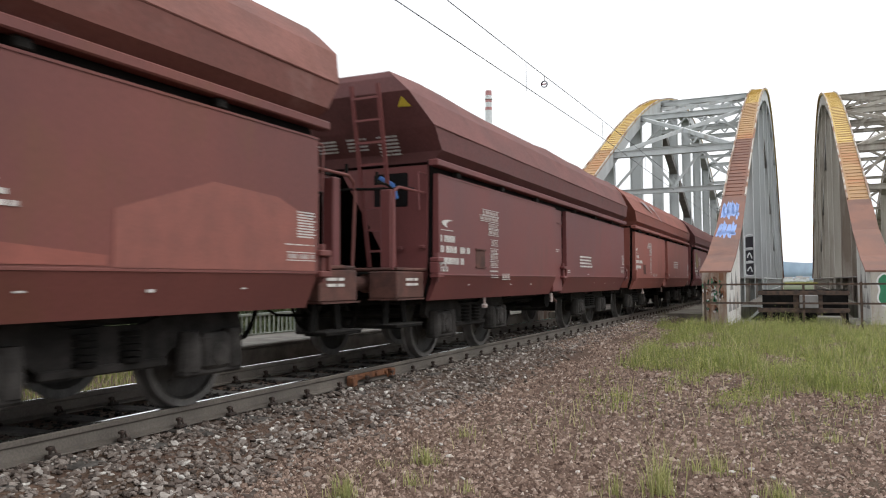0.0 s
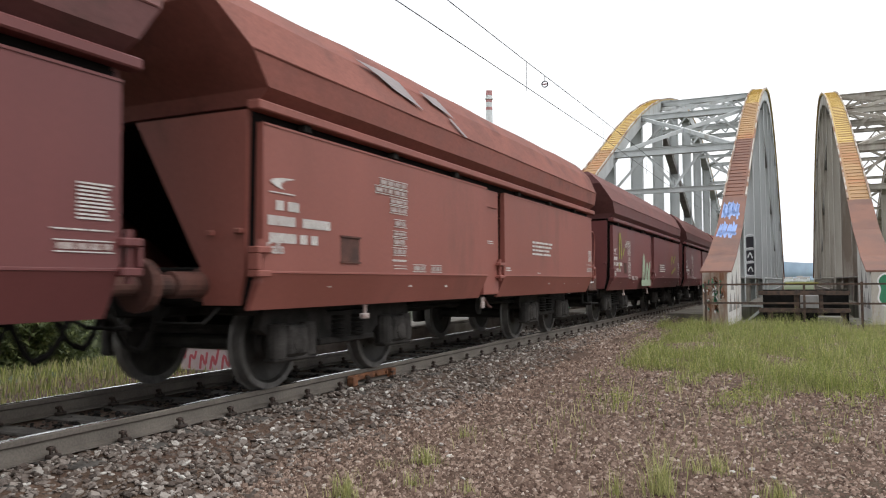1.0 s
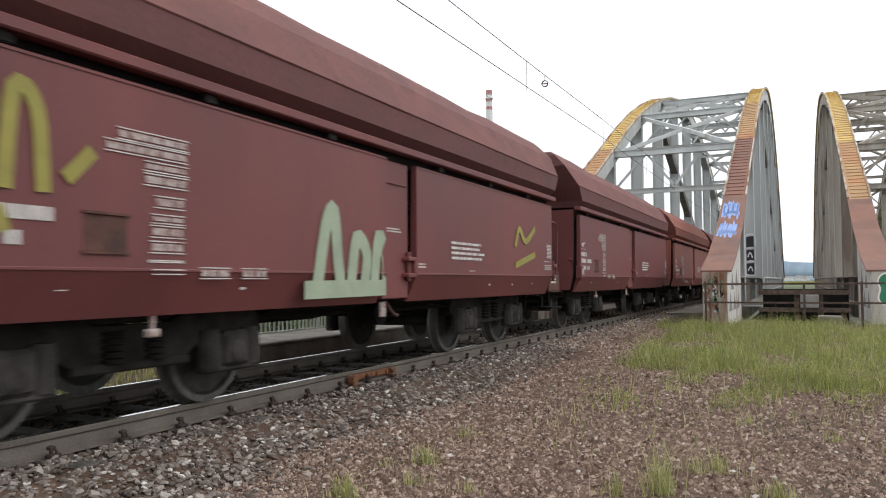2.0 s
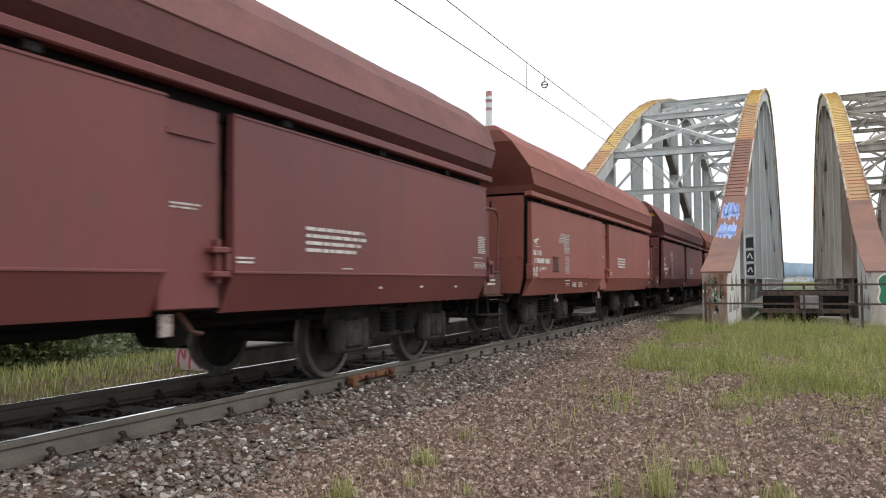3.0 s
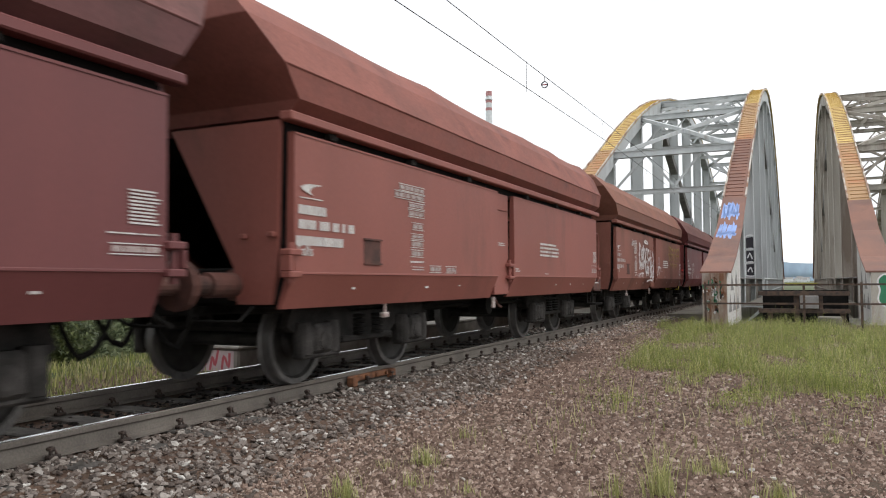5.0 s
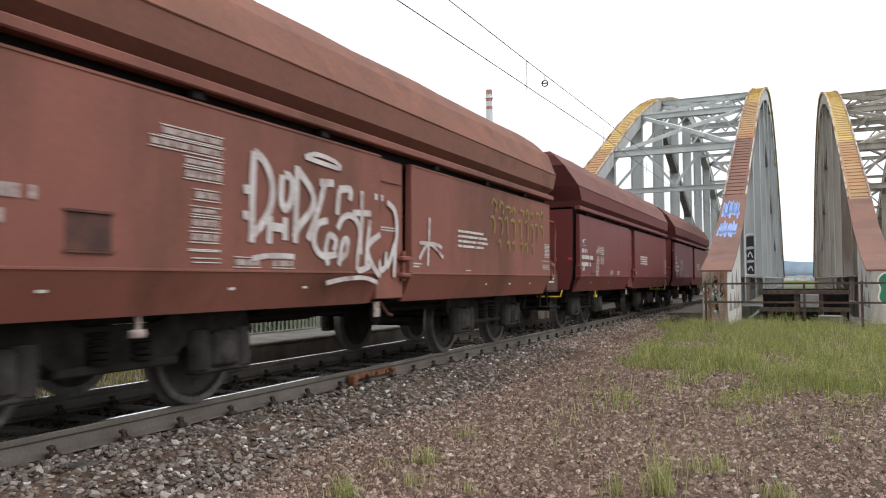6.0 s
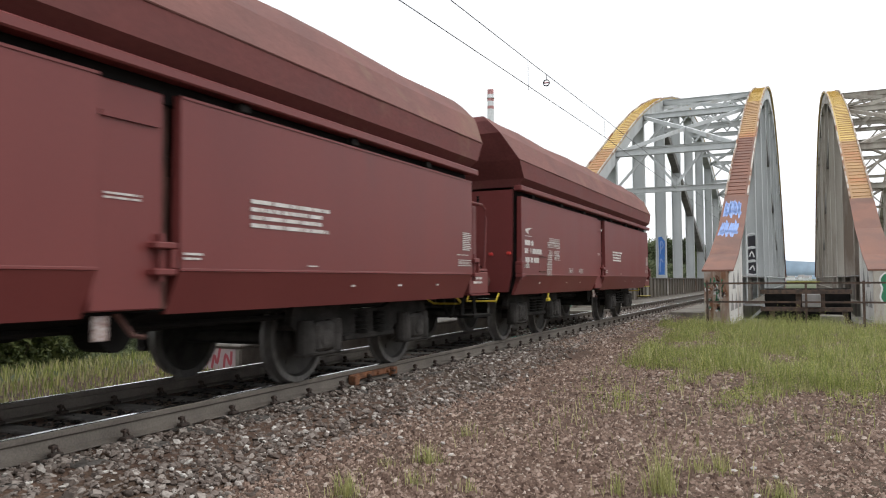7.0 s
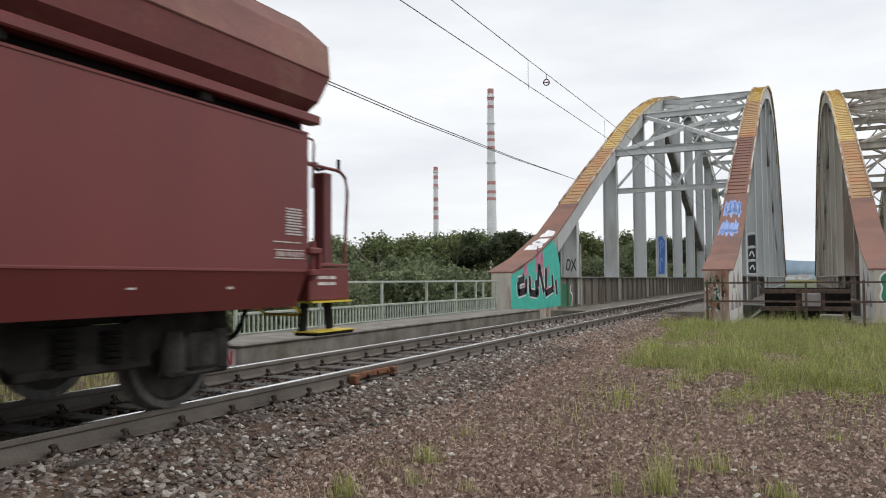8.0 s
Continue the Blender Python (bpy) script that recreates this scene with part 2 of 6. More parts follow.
for leafy in (BLADE, TUFT, DRYBLADE, LEAF, LEAFDARK, LEAFPALE, FLOWER):
    let_light_through(leafy)
BARK = material("grey_brown_bark", [(0.06, 0.045, 0.035), (0.11, 0.09, 0.07)], 0.9, scale=8, bump=0.5)
MEADOW = material("valley_meadow", [(0.045, 0.062, 0.024), (0.085, 0.1, 0.04)], 0.95, scale=0.02, fine=0.5, bump=0.2, dirt=(0.13, 0.12, 0.06), dirt_at=0.55)
# Distance haze is painted into the hills' blue-grey colour.
HILL = material("haze_blue_hills", [(0.25, 0.33, 0.41), (0.3, 0.38, 0.46)], 1.0, scale=0.002, fine=0.02, bump=0)
BROWNGREY = material("brown_streaked_bridge_paint", [(0.3, 0.27, 0.23), (0.42, 0.39, 0.34)], 0.65, scale=1.2, stretch_by=(1, 1, 0.15), bump=0.06, grain=0.06, dirt=(0.17, 0.13, 0.1), dirt_at=0.5)
CHIMNEY = material("pale_chimney_concrete", [(0.6, 0.61, 0.63), (0.68, 0.69, 0.7)], 0.9, scale=0.05, fine=0.5, bump=0)
# Red made paler in the colour itself to stand for haze.
BAND = material("red_chimney_band", [(0.42, 0.2, 0.2), (0.47, 0.24, 0.24)], 0.9, scale=0.05, fine=0.5, bump=0)


def plain(name, c, rough=0.6, **kw):
    return material(name, [tuple(x * 0.88 for x in c), tuple(min(1, x * 1.08) for x in c)], rough, scale=kw.get("scale", 4), bump=kw.get("bump", 0.05), grain=0.08)


TURQ = plain("turquoise_spray_paint", (0.06, 0.5, 0.4))
BLACKP = plain("black_spray_paint", (0.02, 0.018, 0.025))
PINKP = plain("pink_spray_paint", (0.55, 0.22, 0.3))
WHITEP = plain("white_spray_paint", (0.72, 0.72, 0.72))
BLUEP = plain("blue_spray_paint", (0.22, 0.33, 0.62))
DEEPBLUE = plain("deep_blue_spray_paint", (0.05, 0.17, 0.5))
GREENP = plain("green_spray_paint", (0.03, 0.2, 0.1))
REDP = plain("red_spray_paint", (0.42, 0.08, 0.1))
LIMEP = plain("yellow_green_spray_paint", (0.27, 0.24, 0.05))


# ---- mesh helpers ----
class Shape:
    """Gathers vertices and faces for one mesh."""

    def __init__(self):
        self.v, self.f = [], []

    def add(self, v, f):
        o = len(self.v)
        self.v += [tuple(p) for p in v]
        self.f += [tuple(i + o for i in q) for q in f]
        return self

    def box(self, x0, x1, y0, y1, z0, z1):
        return self.add([(x, y, z) for x in (x0, x1) for y in (y0, y1) for z in (z0, z1)],
                        [(0, 1, 3, 2), (4, 6, 7, 5), (0, 4, 5, 1), (2, 3, 7, 6), (0, 2, 6, 4), (1, 5, 7, 3)])

    def soft(self, x0, x1, y0, y1, z0, z1, c=0.01):
        """A box with chamfered edges."""
        v = []
        for x, sx in ((x0, 1), (x1, -1)):
            for y, sy in ((y0, 1), (y1, -1)):
                for z, sz in ((z0, 1), (z1, -1)):
                    v += [(x, y + sy * c, z + sz * c), (x + sx * c, y, z + sz * c), (x + sx * c, y + sy * c, z)]
        b = bmesh.new()
        for p in v:
            b.verts.new(p)
        bmesh.ops.convex_hull(b, input=b.verts)
        b.verts.index_update()
        self.add([p.co for p in b.verts], [[q.index for q in f.verts] for f in b.faces])
        b.free()
        return self

    def loft(self, rings, caps=True, closed=True):
        k = len(rings[0])
        f = []
        for i in range(len(rings) - 1):
            for j in range(k if closed else k - 1):
                a, b = i * k + j, i * k + (j + 1) % k
                f.append((a, b, b + k, a + k))
        if caps:
            f += [tuple(range(k))[::-1], tuple(range((len(rings) - 1) * k, len(rings) * k))]
        return self.add([p for r in rings for p in r], f)

    def along(self, poly, a0, a1, axis="y"):
        """A polygon pushed along an axis; poly holds the two other coordinates."""
        put = {"y": lambda p, a: (p[0], a, p[1]), "x": lambda p, a: (a, p[0], p[1]), "z": lambda p, a: (p[0], p[1], a)}[axis]
        return self.loft([[put(p, a) for p in poly] for a in (a0, a1)])

    def tube(self, pts, r, sides=6):
        rings, pts = [], [Vector(p) for p in pts]
        for i, p in enumerate(pts):
            d = (pts[min(i + 1, len(pts) - 1)] - pts[max(i - 1, 0)]).normalized()
            s = d.cross(Vector((0, 0, 1)) if abs(d.z) < 0.9 else Vector((1, 0, 0))).normalized()
            u = s.cross(d)
            rr = r[i] if isinstance(r, (list, tuple)) else r
            rings.append([p + (s * math.cos(t) + u * math.sin(t)) * rr for t in [2 * math.pi * j / sides for j in range(sides)]])
        return self.loft(rings)

    def bar(self, a, b, w, h):
        """A straight bar of rectangular section between two points."""
        a, b = Vector(a), Vector(b)
        d = (b - a).normalized()
        s = d.cross(Vector((0, 0, 1)) if abs(d.z) < 0.95 else Vector((0, 1, 0))).normalized() * (w / 2)
        u = s.cross(d).normalized() * (h / 2)
        return self.loft([[p + s + u, p - s + u, p - s - u, p + s - u] for p in (a, b)])

    def wheel(self, c, r, w, sides=28, axis="x"):
        """A turned profile of (radius, offset) pairs about the x axis."""
        rings = []
        for rad, off in r:
            rings.append([(c[0] + off * w, c[1] + rad * math.cos(t), c[2] + rad * math.sin(t)) for t in [2 * math.pi * j / sides for j in range(sides)]])
        return self.loft(rings)


def part(name, shape, mat, parent=None, label="", smooth=False):
    me = bpy.data.meshes.new(name)
    me.from_pydata(shape.v, [], shape.f)
    me.materials.append(mat)
    b = bmesh.new()
    b.from_mesh(me)
    bmesh.ops.recalc_face_normals(b, faces=b.faces)
    b.to_mesh(me)
    b.free()
    if smooth:
        for poly in me.polygons:
            poly.use_smooth = True
    ob = new(name, me)
    if parent:
        ob.parent = parent
    if label:
        ob["label"] = label
    return ob


def stuff(name, v, f, mat, parent=None):
    """A large joined mesh, with no clean-up."""
    me = bpy.data.meshes.new(name)
    me.from_pydata(v, [], f)
    me.materials.append(mat)
    ob = new(name, me)
    ob["kind"] = "stuff"
    if parent:
        ob.parent = parent
    return ob


def share(name, data, m, parent):
    """One more piece on a shared mesh."""
    ob = new(name, data)
    ob.parent = parent
    ob.matrix_basis = m
    return ob


# ---- ground: one sheet with the embankment, the river valley and far land ----
def ground_height(x, y):
    """The embankment's top near the track, falling to the valley; the river's gap under the bridge."""
    top = -0.30 + 0.03 * noise.noise((x * 0.5, y * 0.5, 0.3)) + 0.012 * noise.noise((x * 2.3, y * 2.3, 1.7))
    if x < 1.2:
        top = min(top, -0.30)
    low = -6.5
    left = min(1.0, max(0.0, (-5.0 - x) / 9.0))
    right = min(1.0, max(0.0, (x - 40.0) / 12.0))
    river = min(1.0, max(0.0, (y - 25.5) / 9.0)) * min(1.0, max(0.0, (123.0 - y) / 8.0))
    k = max(left, right, river)
    k = k * k * (3 - 2 * k)
    h = top * (1 - k) + low * k
    if left > 0 and k < 1:
        h += 0.25 * noise.noise((x * 0.4, y * 0.4, 4.0)) * k
    return h


def axis_steps(lo, hi, fine_lo, fine_hi, fine):
    steps = list(np.arange(fine_lo, fine_hi, fine))
    a, d = fine_hi, fine * 1.6
    while a < hi:
        steps.append(a)
        a, d = a + d, d * 1.35
    steps.append(hi)
    a, d = fine_lo - fine * 1.6, fine * 1.6
    while a > lo:
        steps.insert(0, a)
        a, d = a - d, d * 1.35
    steps.insert(0, lo)
    return steps


def build_ground():
    xs, ys = axis_steps(-4600, 4600, -15, 14, 0.25), axis_steps(-4600, 4600, -2, 36, 0.3)
    v = [(x, y, ground_height(x, y)) for y in ys for x in xs]
    k = len(xs)
    f = [(j * k + i, j * k + i + 1, (j + 1) * k + i + 1, (j + 1) * k + i) for j in range(len(ys) - 1) for i in range(k - 1)]
    me = bpy.data.meshes.new("ground")
    me.from_pydata(v, [], f)
    me.materials.append(SOIL)
    me.materials.append(MEADOW)
    for p in me.polygons:
        c = p.center
        p.material_index = 1 if (c.x < -4.2 or c.x > 40 or c.y > 26 or c.y < -8) else 0
        p.use_smooth = True
    tagged(new("ground", me), "reddish gravel ground beside the railway track, meadow beyond", "ground", kind="structure")


build_ground()


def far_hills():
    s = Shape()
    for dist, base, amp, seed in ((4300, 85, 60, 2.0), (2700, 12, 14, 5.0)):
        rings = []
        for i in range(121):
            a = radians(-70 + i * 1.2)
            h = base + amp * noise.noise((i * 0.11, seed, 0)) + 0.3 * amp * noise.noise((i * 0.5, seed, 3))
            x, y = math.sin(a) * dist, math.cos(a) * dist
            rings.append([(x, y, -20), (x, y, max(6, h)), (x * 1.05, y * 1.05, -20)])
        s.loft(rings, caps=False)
    tagged(part("hills_backdrop", s, HILL, smooth=True), "low wooded hills on the far horizon, coloured haze blue", "hills", kind="structure")


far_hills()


# ---- track ----
RAIL_PROFILE = [(-0.07, -0.172), (0.07, -0.172), (0.07, -0.158), (0.016, -0.14), (0.010, -0.06), (0.034, -0.045), (0.036, -0.012), (0.028, -0.003),
                (-0.028, -0.003), (-0.036, -0.012), (-0.034, -0.045), (-0.010, -0.06), (-0.016, -0.14), (-0.07, -0.158)]


def build_track():
    base = tagged(new("railway_track"), "single railway track with worn steel rails on concrete sleepers", "track", kind="structure")
    for x in (-0.755, 0.755):
        r = part("rail", Shape().along([(x + a, b) for a, b in RAIL_PROFILE], -30, 260), RAILSIDE, base, "weathered steel rail")
        part("running_surface", Shape().along([(x - 0.026, -0.003), (x + 0.026, -0.003), (x + 0.022, 0.001), (x - 0.022, 0.001)], -30, 260), RAILTOP, r, "polished bright rail head")
    sl = Shape().loft([[(-1.25, -0.13, -0.33), (1.25, -0.13, -0.33), (1.25, 0.13, -0.33), (-1.25, 0.13, -0.33)],
                       [(-1.25, -0.12, -0.185), (1.25, -0.12, -0.185), (1.25, 0.12, -0.185), (-1.25, 0.12, -0.185)],
                       [(-1.23, -0.10, -0.172), (1.23, -0.10, -0.172), (1.23, 0.10, -0.172), (-1.23, 0.10, -0.172)]])
    first = part("sleeper", sl, SLEEPER, base)
    first.matrix_basis = pose(0, -2.4, 0)
    cl = Shape().soft(-0.03, 0.03, -0.05, 0.05, -0.165, -0.135, 0.008)
    cl.tube([(0.0, -0.02, -0.14), (0.0, -0.02, -0.075)], 0.014).soft(-0.024, 0.024, -0.044, 0.004, -0.105, -0.08, 0.006)
    cl.tube([(0.0, 0.03, -0.14), (-0.02, 0.03, -0.11), (-0.04, 0.0, -0.12)], 0.01)
    clip_mesh = part("rail_clip", cl, CLIP, base)
    clip_mesh.matrix_basis = pose(0.755 + 0.115, -2.4, 0)
    for i in range(1, 150):
        y = -2.4 + i * 0.61
        share("sleeper", first.data, pose(0, y, random.uniform(-0.006, 0.004)), base)
        if i < 75:
            for x, turn in ((0.87, 0), (0.64, 180), (-0.64, 0), (-0.87, 180)):
                if turn == 0 or i < 45:
                    share("rail_clip", clip_mesh.data, pose(x, y + random.uniform(-0.02, 0.02), 0, 0, 0, turn), base)
    # rusty joint bars at the insulated joint
    fp = Shape().soft(0.79, 0.825, 7.62, 8.62, -0.125, -0.048, 0.01)
    for k in range(4):
        fp.tube([(0.82, 7.76 + k * 0.24, -0.088), (0.855, 7.76 + k * 0.24, -0.088)], 0.022)
    fp.soft(0.80, 0.90, 7.60, 7.70, -0.165, -0.06, 0.01).soft(0.80, 0.88, 8.55, 8.66, -0.165, -0.05, 0.01)
    part("fishplate", fp, RUST, base, "rust-red joint bar bolted to the rail")


build_track()


# ---- wagons ----
FRONTS = [-5.42, 8.51, 21.28, 34.68, 47.98, 61.34, 75.26, 88.06, 101.43, 114.81, 128.15]
COLOURS = ["worn", "maroon", "red", "maroon", "maroon", "red", "maroon", "red", "rust", "fresh", "fresh"]
HALF = 5.765


def run(t):
    """How far the train has rolled; it is gathering speed."""
    return 16.176 * t + 0.0681 * t * t


WHEELSETS = []
WAGONS = []


def text_rows(s, side, y0, y1, z0, z1, rows, seed, x=1.537, gaps=True):
    """Plain bars that stand for a block of small stencilled lines on a side wall; s is a shape, or a list that gets a shape a line."""
    rng = random.Random(seed)
    step = (z1 - z0) / rows
    for r in range(rows):
        line = Shape() if isinstance(s, list) else s
        zt = z1 - r * step
        y = y0
        end = y1 - rng.uniform(0, 0.25) * (y1 - y0)
        while y < end - 0.02:
            w = min(end - y, rng.uniform(0.06, 0.28) if gaps else end - y)
            line.box(*sorted((side * x, side * (x + 0.004))), y, y + w, zt - step * 0.5, zt)
            y += w + (0.022 if gaps else 0.1)
        if isinstance(s, list):
            s.append(line)
    return s


def build_bogie(wagon, yc, idx):
    fr = Shape()
    for sx in (-1, 1):
        poly = [(-1.50, 0.62), (-1.42, 0.83), (-0.6, 0.83), (-0.35, 0.74), (0.35, 0.74), (0.6, 0.83), (1.42, 0.83), (1.50, 0.62),
                (1.40, 0.56), (0.66, 0.54), (0.5, 0.42), (-0.5, 0.42), (-0.66, 0.54), (-1.40, 0.56)]
        x0, x1 = sorted((sx * 0.97, sx * 1.06))
        fr.along([(yc + a, b) for a, b in poly], x0, x1, "x")
        x0, x1 = sorted((sx * 0.94, sx * 1.10))
        fr.soft(x0, x1, yc - 0.56, yc + 0.56, 0.40, 0.47, 0.015)
    fr.soft(-0.97, 0.97, yc - 0.18, yc + 0.18, 0.42, 0.70, 0.03)
    # Slab added to close the bright slot between frame and floor.
    fr.soft(-1.0, 1.0, yc - 1.5, yc + 1.5, 0.745, 0.838, 0.02)
    for e in (-1.36, 1.36):
        fr.tube([(-1.0, yc + e, 0.6), (1.0, yc + e, 0.6)], 0.05)
    bogie = part("bogie_frame", fr, BOGIE, wagon, "cast bogie frame, coloured dark for underside shade")
    for sx in (-1, 1):
        for ya in (-1.04, 1.04):
            ax = Shape()
            x0, x1 = sorted((sx * 0.98, sx * 1.19))
            ax.soft(x0, x1, yc + ya - 0.17, yc + ya + 0.17, 0.33, 0.64, 0.04)
            ax.wheel((0, yc + ya, 0.46), [(0.1, sx * 1.18), (0.1, sx * 1.2), (0.06, sx * 1.215)], 1, 14)
            ax.soft(*sorted((sx * 1.0, sx * 1.16)), yc + ya - 0.34, yc + ya + 0.34, 0.29, 0.345, 0.02)
            box = part("axle_box", ax, LITSTEEL, bogie, "grey axle box")
            for dy in (-0.25, 0.25):
                part("spring_column", Shape().tube([(sx * 1.09, yc + ya + dy, 0.335), (sx * 1.09, yc + ya + dy, 0.52), (sx * 1.09, yc + ya + dy, 0.66)], [0.1, 0.1, 0.085], 12), LITSTEEL, box)
        for ys in (-0.2, 0.2):
            sp = Shape()
            for k in range(5):
                sp.loft([[(sx * 1.07 + 0.09 * math.cos(t), yc + ys + 0.09 * math.sin(t), 0.47 + k * 0.05 + d) for t in [2 * math.pi * j / 12 for j in range(12)]] for d in (0.0, 0.032)])
            part("spring", sp, UNDER, bogie)
        # brake rigging and guard bar
        for d in (-1, 1):
            part("guard_iron", Shape().tube([(sx * 1.06, yc + d * 1.22, 0.55), (sx * 1.13, yc + d * 1.34, 0.36), (sx * 1.13, yc + d * 1.2, 0.33)], 0.025, 6), BOGIE, bogie)
    for ya in (-1.04, 1.04):
        w = Shape()
        for sx in (-1, 1):
            prof = [(0.09, 0.66), (0.13, 0.68), (0.16, 0.695), (0.37, 0.715), (0.40, 0.70), (0.485, 0.70), (0.487, 0.715), (0.462, 0.735), (0.458, 0.835), (0.40, 0.835), (0.375, 0.80), (0.18, 0.775), (0.13, 0.82), (0.09, 0.82)]
            w.wheel((0, 0, 0), [(r, sx * o) for r, o in prof], 1, 36)
        w.tube([(-1.05, 0, 0), (1.05, 0, 0)], 0.085, 12)
        for sx in (-1, 1):
            for j in range(3):
                t = 2 * math.pi * j / 3
                w.wheel((0, 0.28 * math.cos(t), 0.28 * math.sin(t)), [(0.035, sx * 0.79), (0.03, sx * 0.80)], 1, 8)
        ws = part("wheelset", w, WHEEL, bogie, "worn steel wheelset with bright tread", smooth=False)
        ws.data.materials.append(TYRE)
        for face in ws.data.polygons:
            if min((ws.data.vertices[i].co.yz.length for i in face.vertices)) > 0.395:
                face.material_index = 1
        ws.matrix_basis = pose(0, yc + ya, 0.46)
        WHEELSETS.append((ws, yc + ya, len(WHEELSETS)))


def build_end(wagon, e, over, paint, platform, ladder):
    """One end of a wagon: e is -1 for the leading end, 1 for the trailing end; over is the length past the end wall to the buffer face."""
    yw = e * (HALF - 0.06)
    y0, y1 = sorted((yw, yw - e * 0.05))
    for sx in (-1, 1):
        sheet = [(sx * 1.40, 2.54), (sx * 0.10, 2.54), (sx * 0.88, 1.2), (sx * 0.92, 0.86), (sx * 1.30, 0.86), (sx * 1.37, 1.15)]
        part("end_sheet", Shape().along(sheet, y0, y1), paint, wagon)
        # Black strip added as the shadow between end sheet and door.
        part("corner_shade", Shape().box(*sorted((sx * 1.26, sx * 1.42)), *sorted((yw - e * 0.052, yw - e * 0.2)), 0.9, 2.5), SLOT, wagon)
        la = Shape().soft(*sorted((sx * 1.46, sx * 1.58)), *sorted((e * 5.60, e * 5.78)), 1.10, 1.16, 0.01).soft(*sorted((sx * 1.46, sx * 1.58)), *sorted((e * 5.60, e * 5.78)), 1.30, 1.36, 0.01)
        la.soft(*sorted((sx * 1.46, sx * 1.58)), *sorted((e * 5.74, e * 5.78)), 1.16, 1.30, 0.008).tube([(sx * 1.52, e * 5.70, 1.05), (sx * 1.52, e * 5.70, 1.42)], 0.03)
        part("door_latch", la, paint, wagon)
    # End slope, and the beam except on fresh wagons, carry the underframe's painted shade.
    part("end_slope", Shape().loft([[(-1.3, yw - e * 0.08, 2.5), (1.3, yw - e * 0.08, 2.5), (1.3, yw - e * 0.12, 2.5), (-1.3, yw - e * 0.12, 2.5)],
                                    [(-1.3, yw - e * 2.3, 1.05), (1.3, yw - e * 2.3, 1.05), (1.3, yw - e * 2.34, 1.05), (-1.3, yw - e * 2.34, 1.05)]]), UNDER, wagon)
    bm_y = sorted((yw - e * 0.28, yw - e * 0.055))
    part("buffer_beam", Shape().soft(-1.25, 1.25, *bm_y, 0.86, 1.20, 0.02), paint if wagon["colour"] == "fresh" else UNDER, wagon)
    for sx in (-1, 1):
        b = Shape()
        yb = yw - e * 0.05
        tip = e * (HALF + over)
        xs = sx * 0.875
        seg = abs(tip - yb)
        ring = lambda r, d: [(xs + r * math.cos(t), yb + e * d, 1.04 + r * math.sin(t)) for t in [2 * math.pi * j / 16 for j in range(16)]]
        b.loft([ring(0.15, 0), ring(0.15, 0.04), ring(0.115, 0.05), ring(0.115, seg * 0.55), ring(0.085, seg * 0.56), ring(0.085, seg - 0.06), ring(0.22, seg - 0.045), ring(0.225, seg - 0.01), ring(0.16, seg - 0.001)])
        part("buffer", b, GRUBBY_SHADE if sx > 0 else UNDER, wagon)
    hk = Shape().soft(-0.05, 0.05, *sorted((yw - e * 0.1, yw + e * (over * 0.75))), 0.95, 1.07, 0.015)
    hk.tube([(0, yw + e * over * 0.7, 1.05), (0.07, yw + e * over * 0.8, 0.95), (0.07, yw + e * (over * 0.98), 0.88), (-0.07, yw + e * (over * 0.98), 0.88), (-0.07, yw + e * over * 0.8, 0.95)], 0.025)
    part("coupling_hook", hk, UNDER, wagon)
    for hx in (-0.35, 0.35):
        pts = [(hx, yw + e * (-0.05 + 0.55 * t), 0.86 - 0.42 * math.sin(math.pi * t) ** 0.8 * (1 if t < 0.5 else 0.9)) for t in [k / 10 for k in range(11)]]
        part("brake_hose", Shape().tube(pts, 0.028, 8), UNDER, wagon)
    part("handle", Shape().tube([(1.18, yw + e * 0.1, 0.84), (1.2, yw + e * 0.3, 0.72), (0.72, yw + e * 0.34, 0.72), (0.66, yw + e * 0.12, 0.84)], 0.016), YELLOW if wagon["colour"] == "fresh" else UNDER, wagon, "bent shunter's hand rail under the beam")
    if platform:
        # platform box, steps, hoop rail and the brake column
        pf = Shape().soft(1.02, 1.40, *sorted((yw + e * 0.12, yw + e * 0.82)), 0.86, 1.18, 0.012).soft(-1.40, -1.02, *sorted((yw + e * 0.12, yw + e * 0.82)), 0.86, 1.18, 0.012)
        pf.soft(-1.40, 1.40, *sorted((yw + e * 0.01, yw + e * 0.8)), 1.19, 1.225, 0.008)
        dirty = paint if wagon["colour"] == "fresh" else GRUBBY_SHADE
        plat = part("platform", pf, dirty, wagon)
        part("edge_strip", Shape().box(1.02, 1.42, *sorted((yw + e * 0.15, yw + e * 0.84)), 0.84, 0.858), YELLOW if wagon["colour"] == "fresh" and e > 0 and wagon.name.endswith("010") else dirty, plat)
        st = Shape().soft(1.15, 1.42, *sorted((yw + e * 0.22, yw + e * 0.88)), 0.52, 0.55, 0.006)
        for yy in (0.28, 0.76):
            st.bar((1.2, yw + e * yy, 0.54), (1.2, yw + e * (yy * 0.8 + 0.1), 0.88), 0.03, 0.1)
        step = part("step", st, UNDER, wagon)
        part("step_edge", Shape().box(1.13, 1.424, *sorted((yw + e * 0.21, yw + e * 0.89)), 0.551, 0.562), YELLOW if wagon.name.endswith("010") else BOGIE, step)
        plate = Shape()
        rows = text_rows(plate, 1, *sorted((yw + e * 0.25, yw + e * 0.6)), 0.98, 1.1, 2, 11, 1.402)
        part("stencil", rows, WHITE, plat)
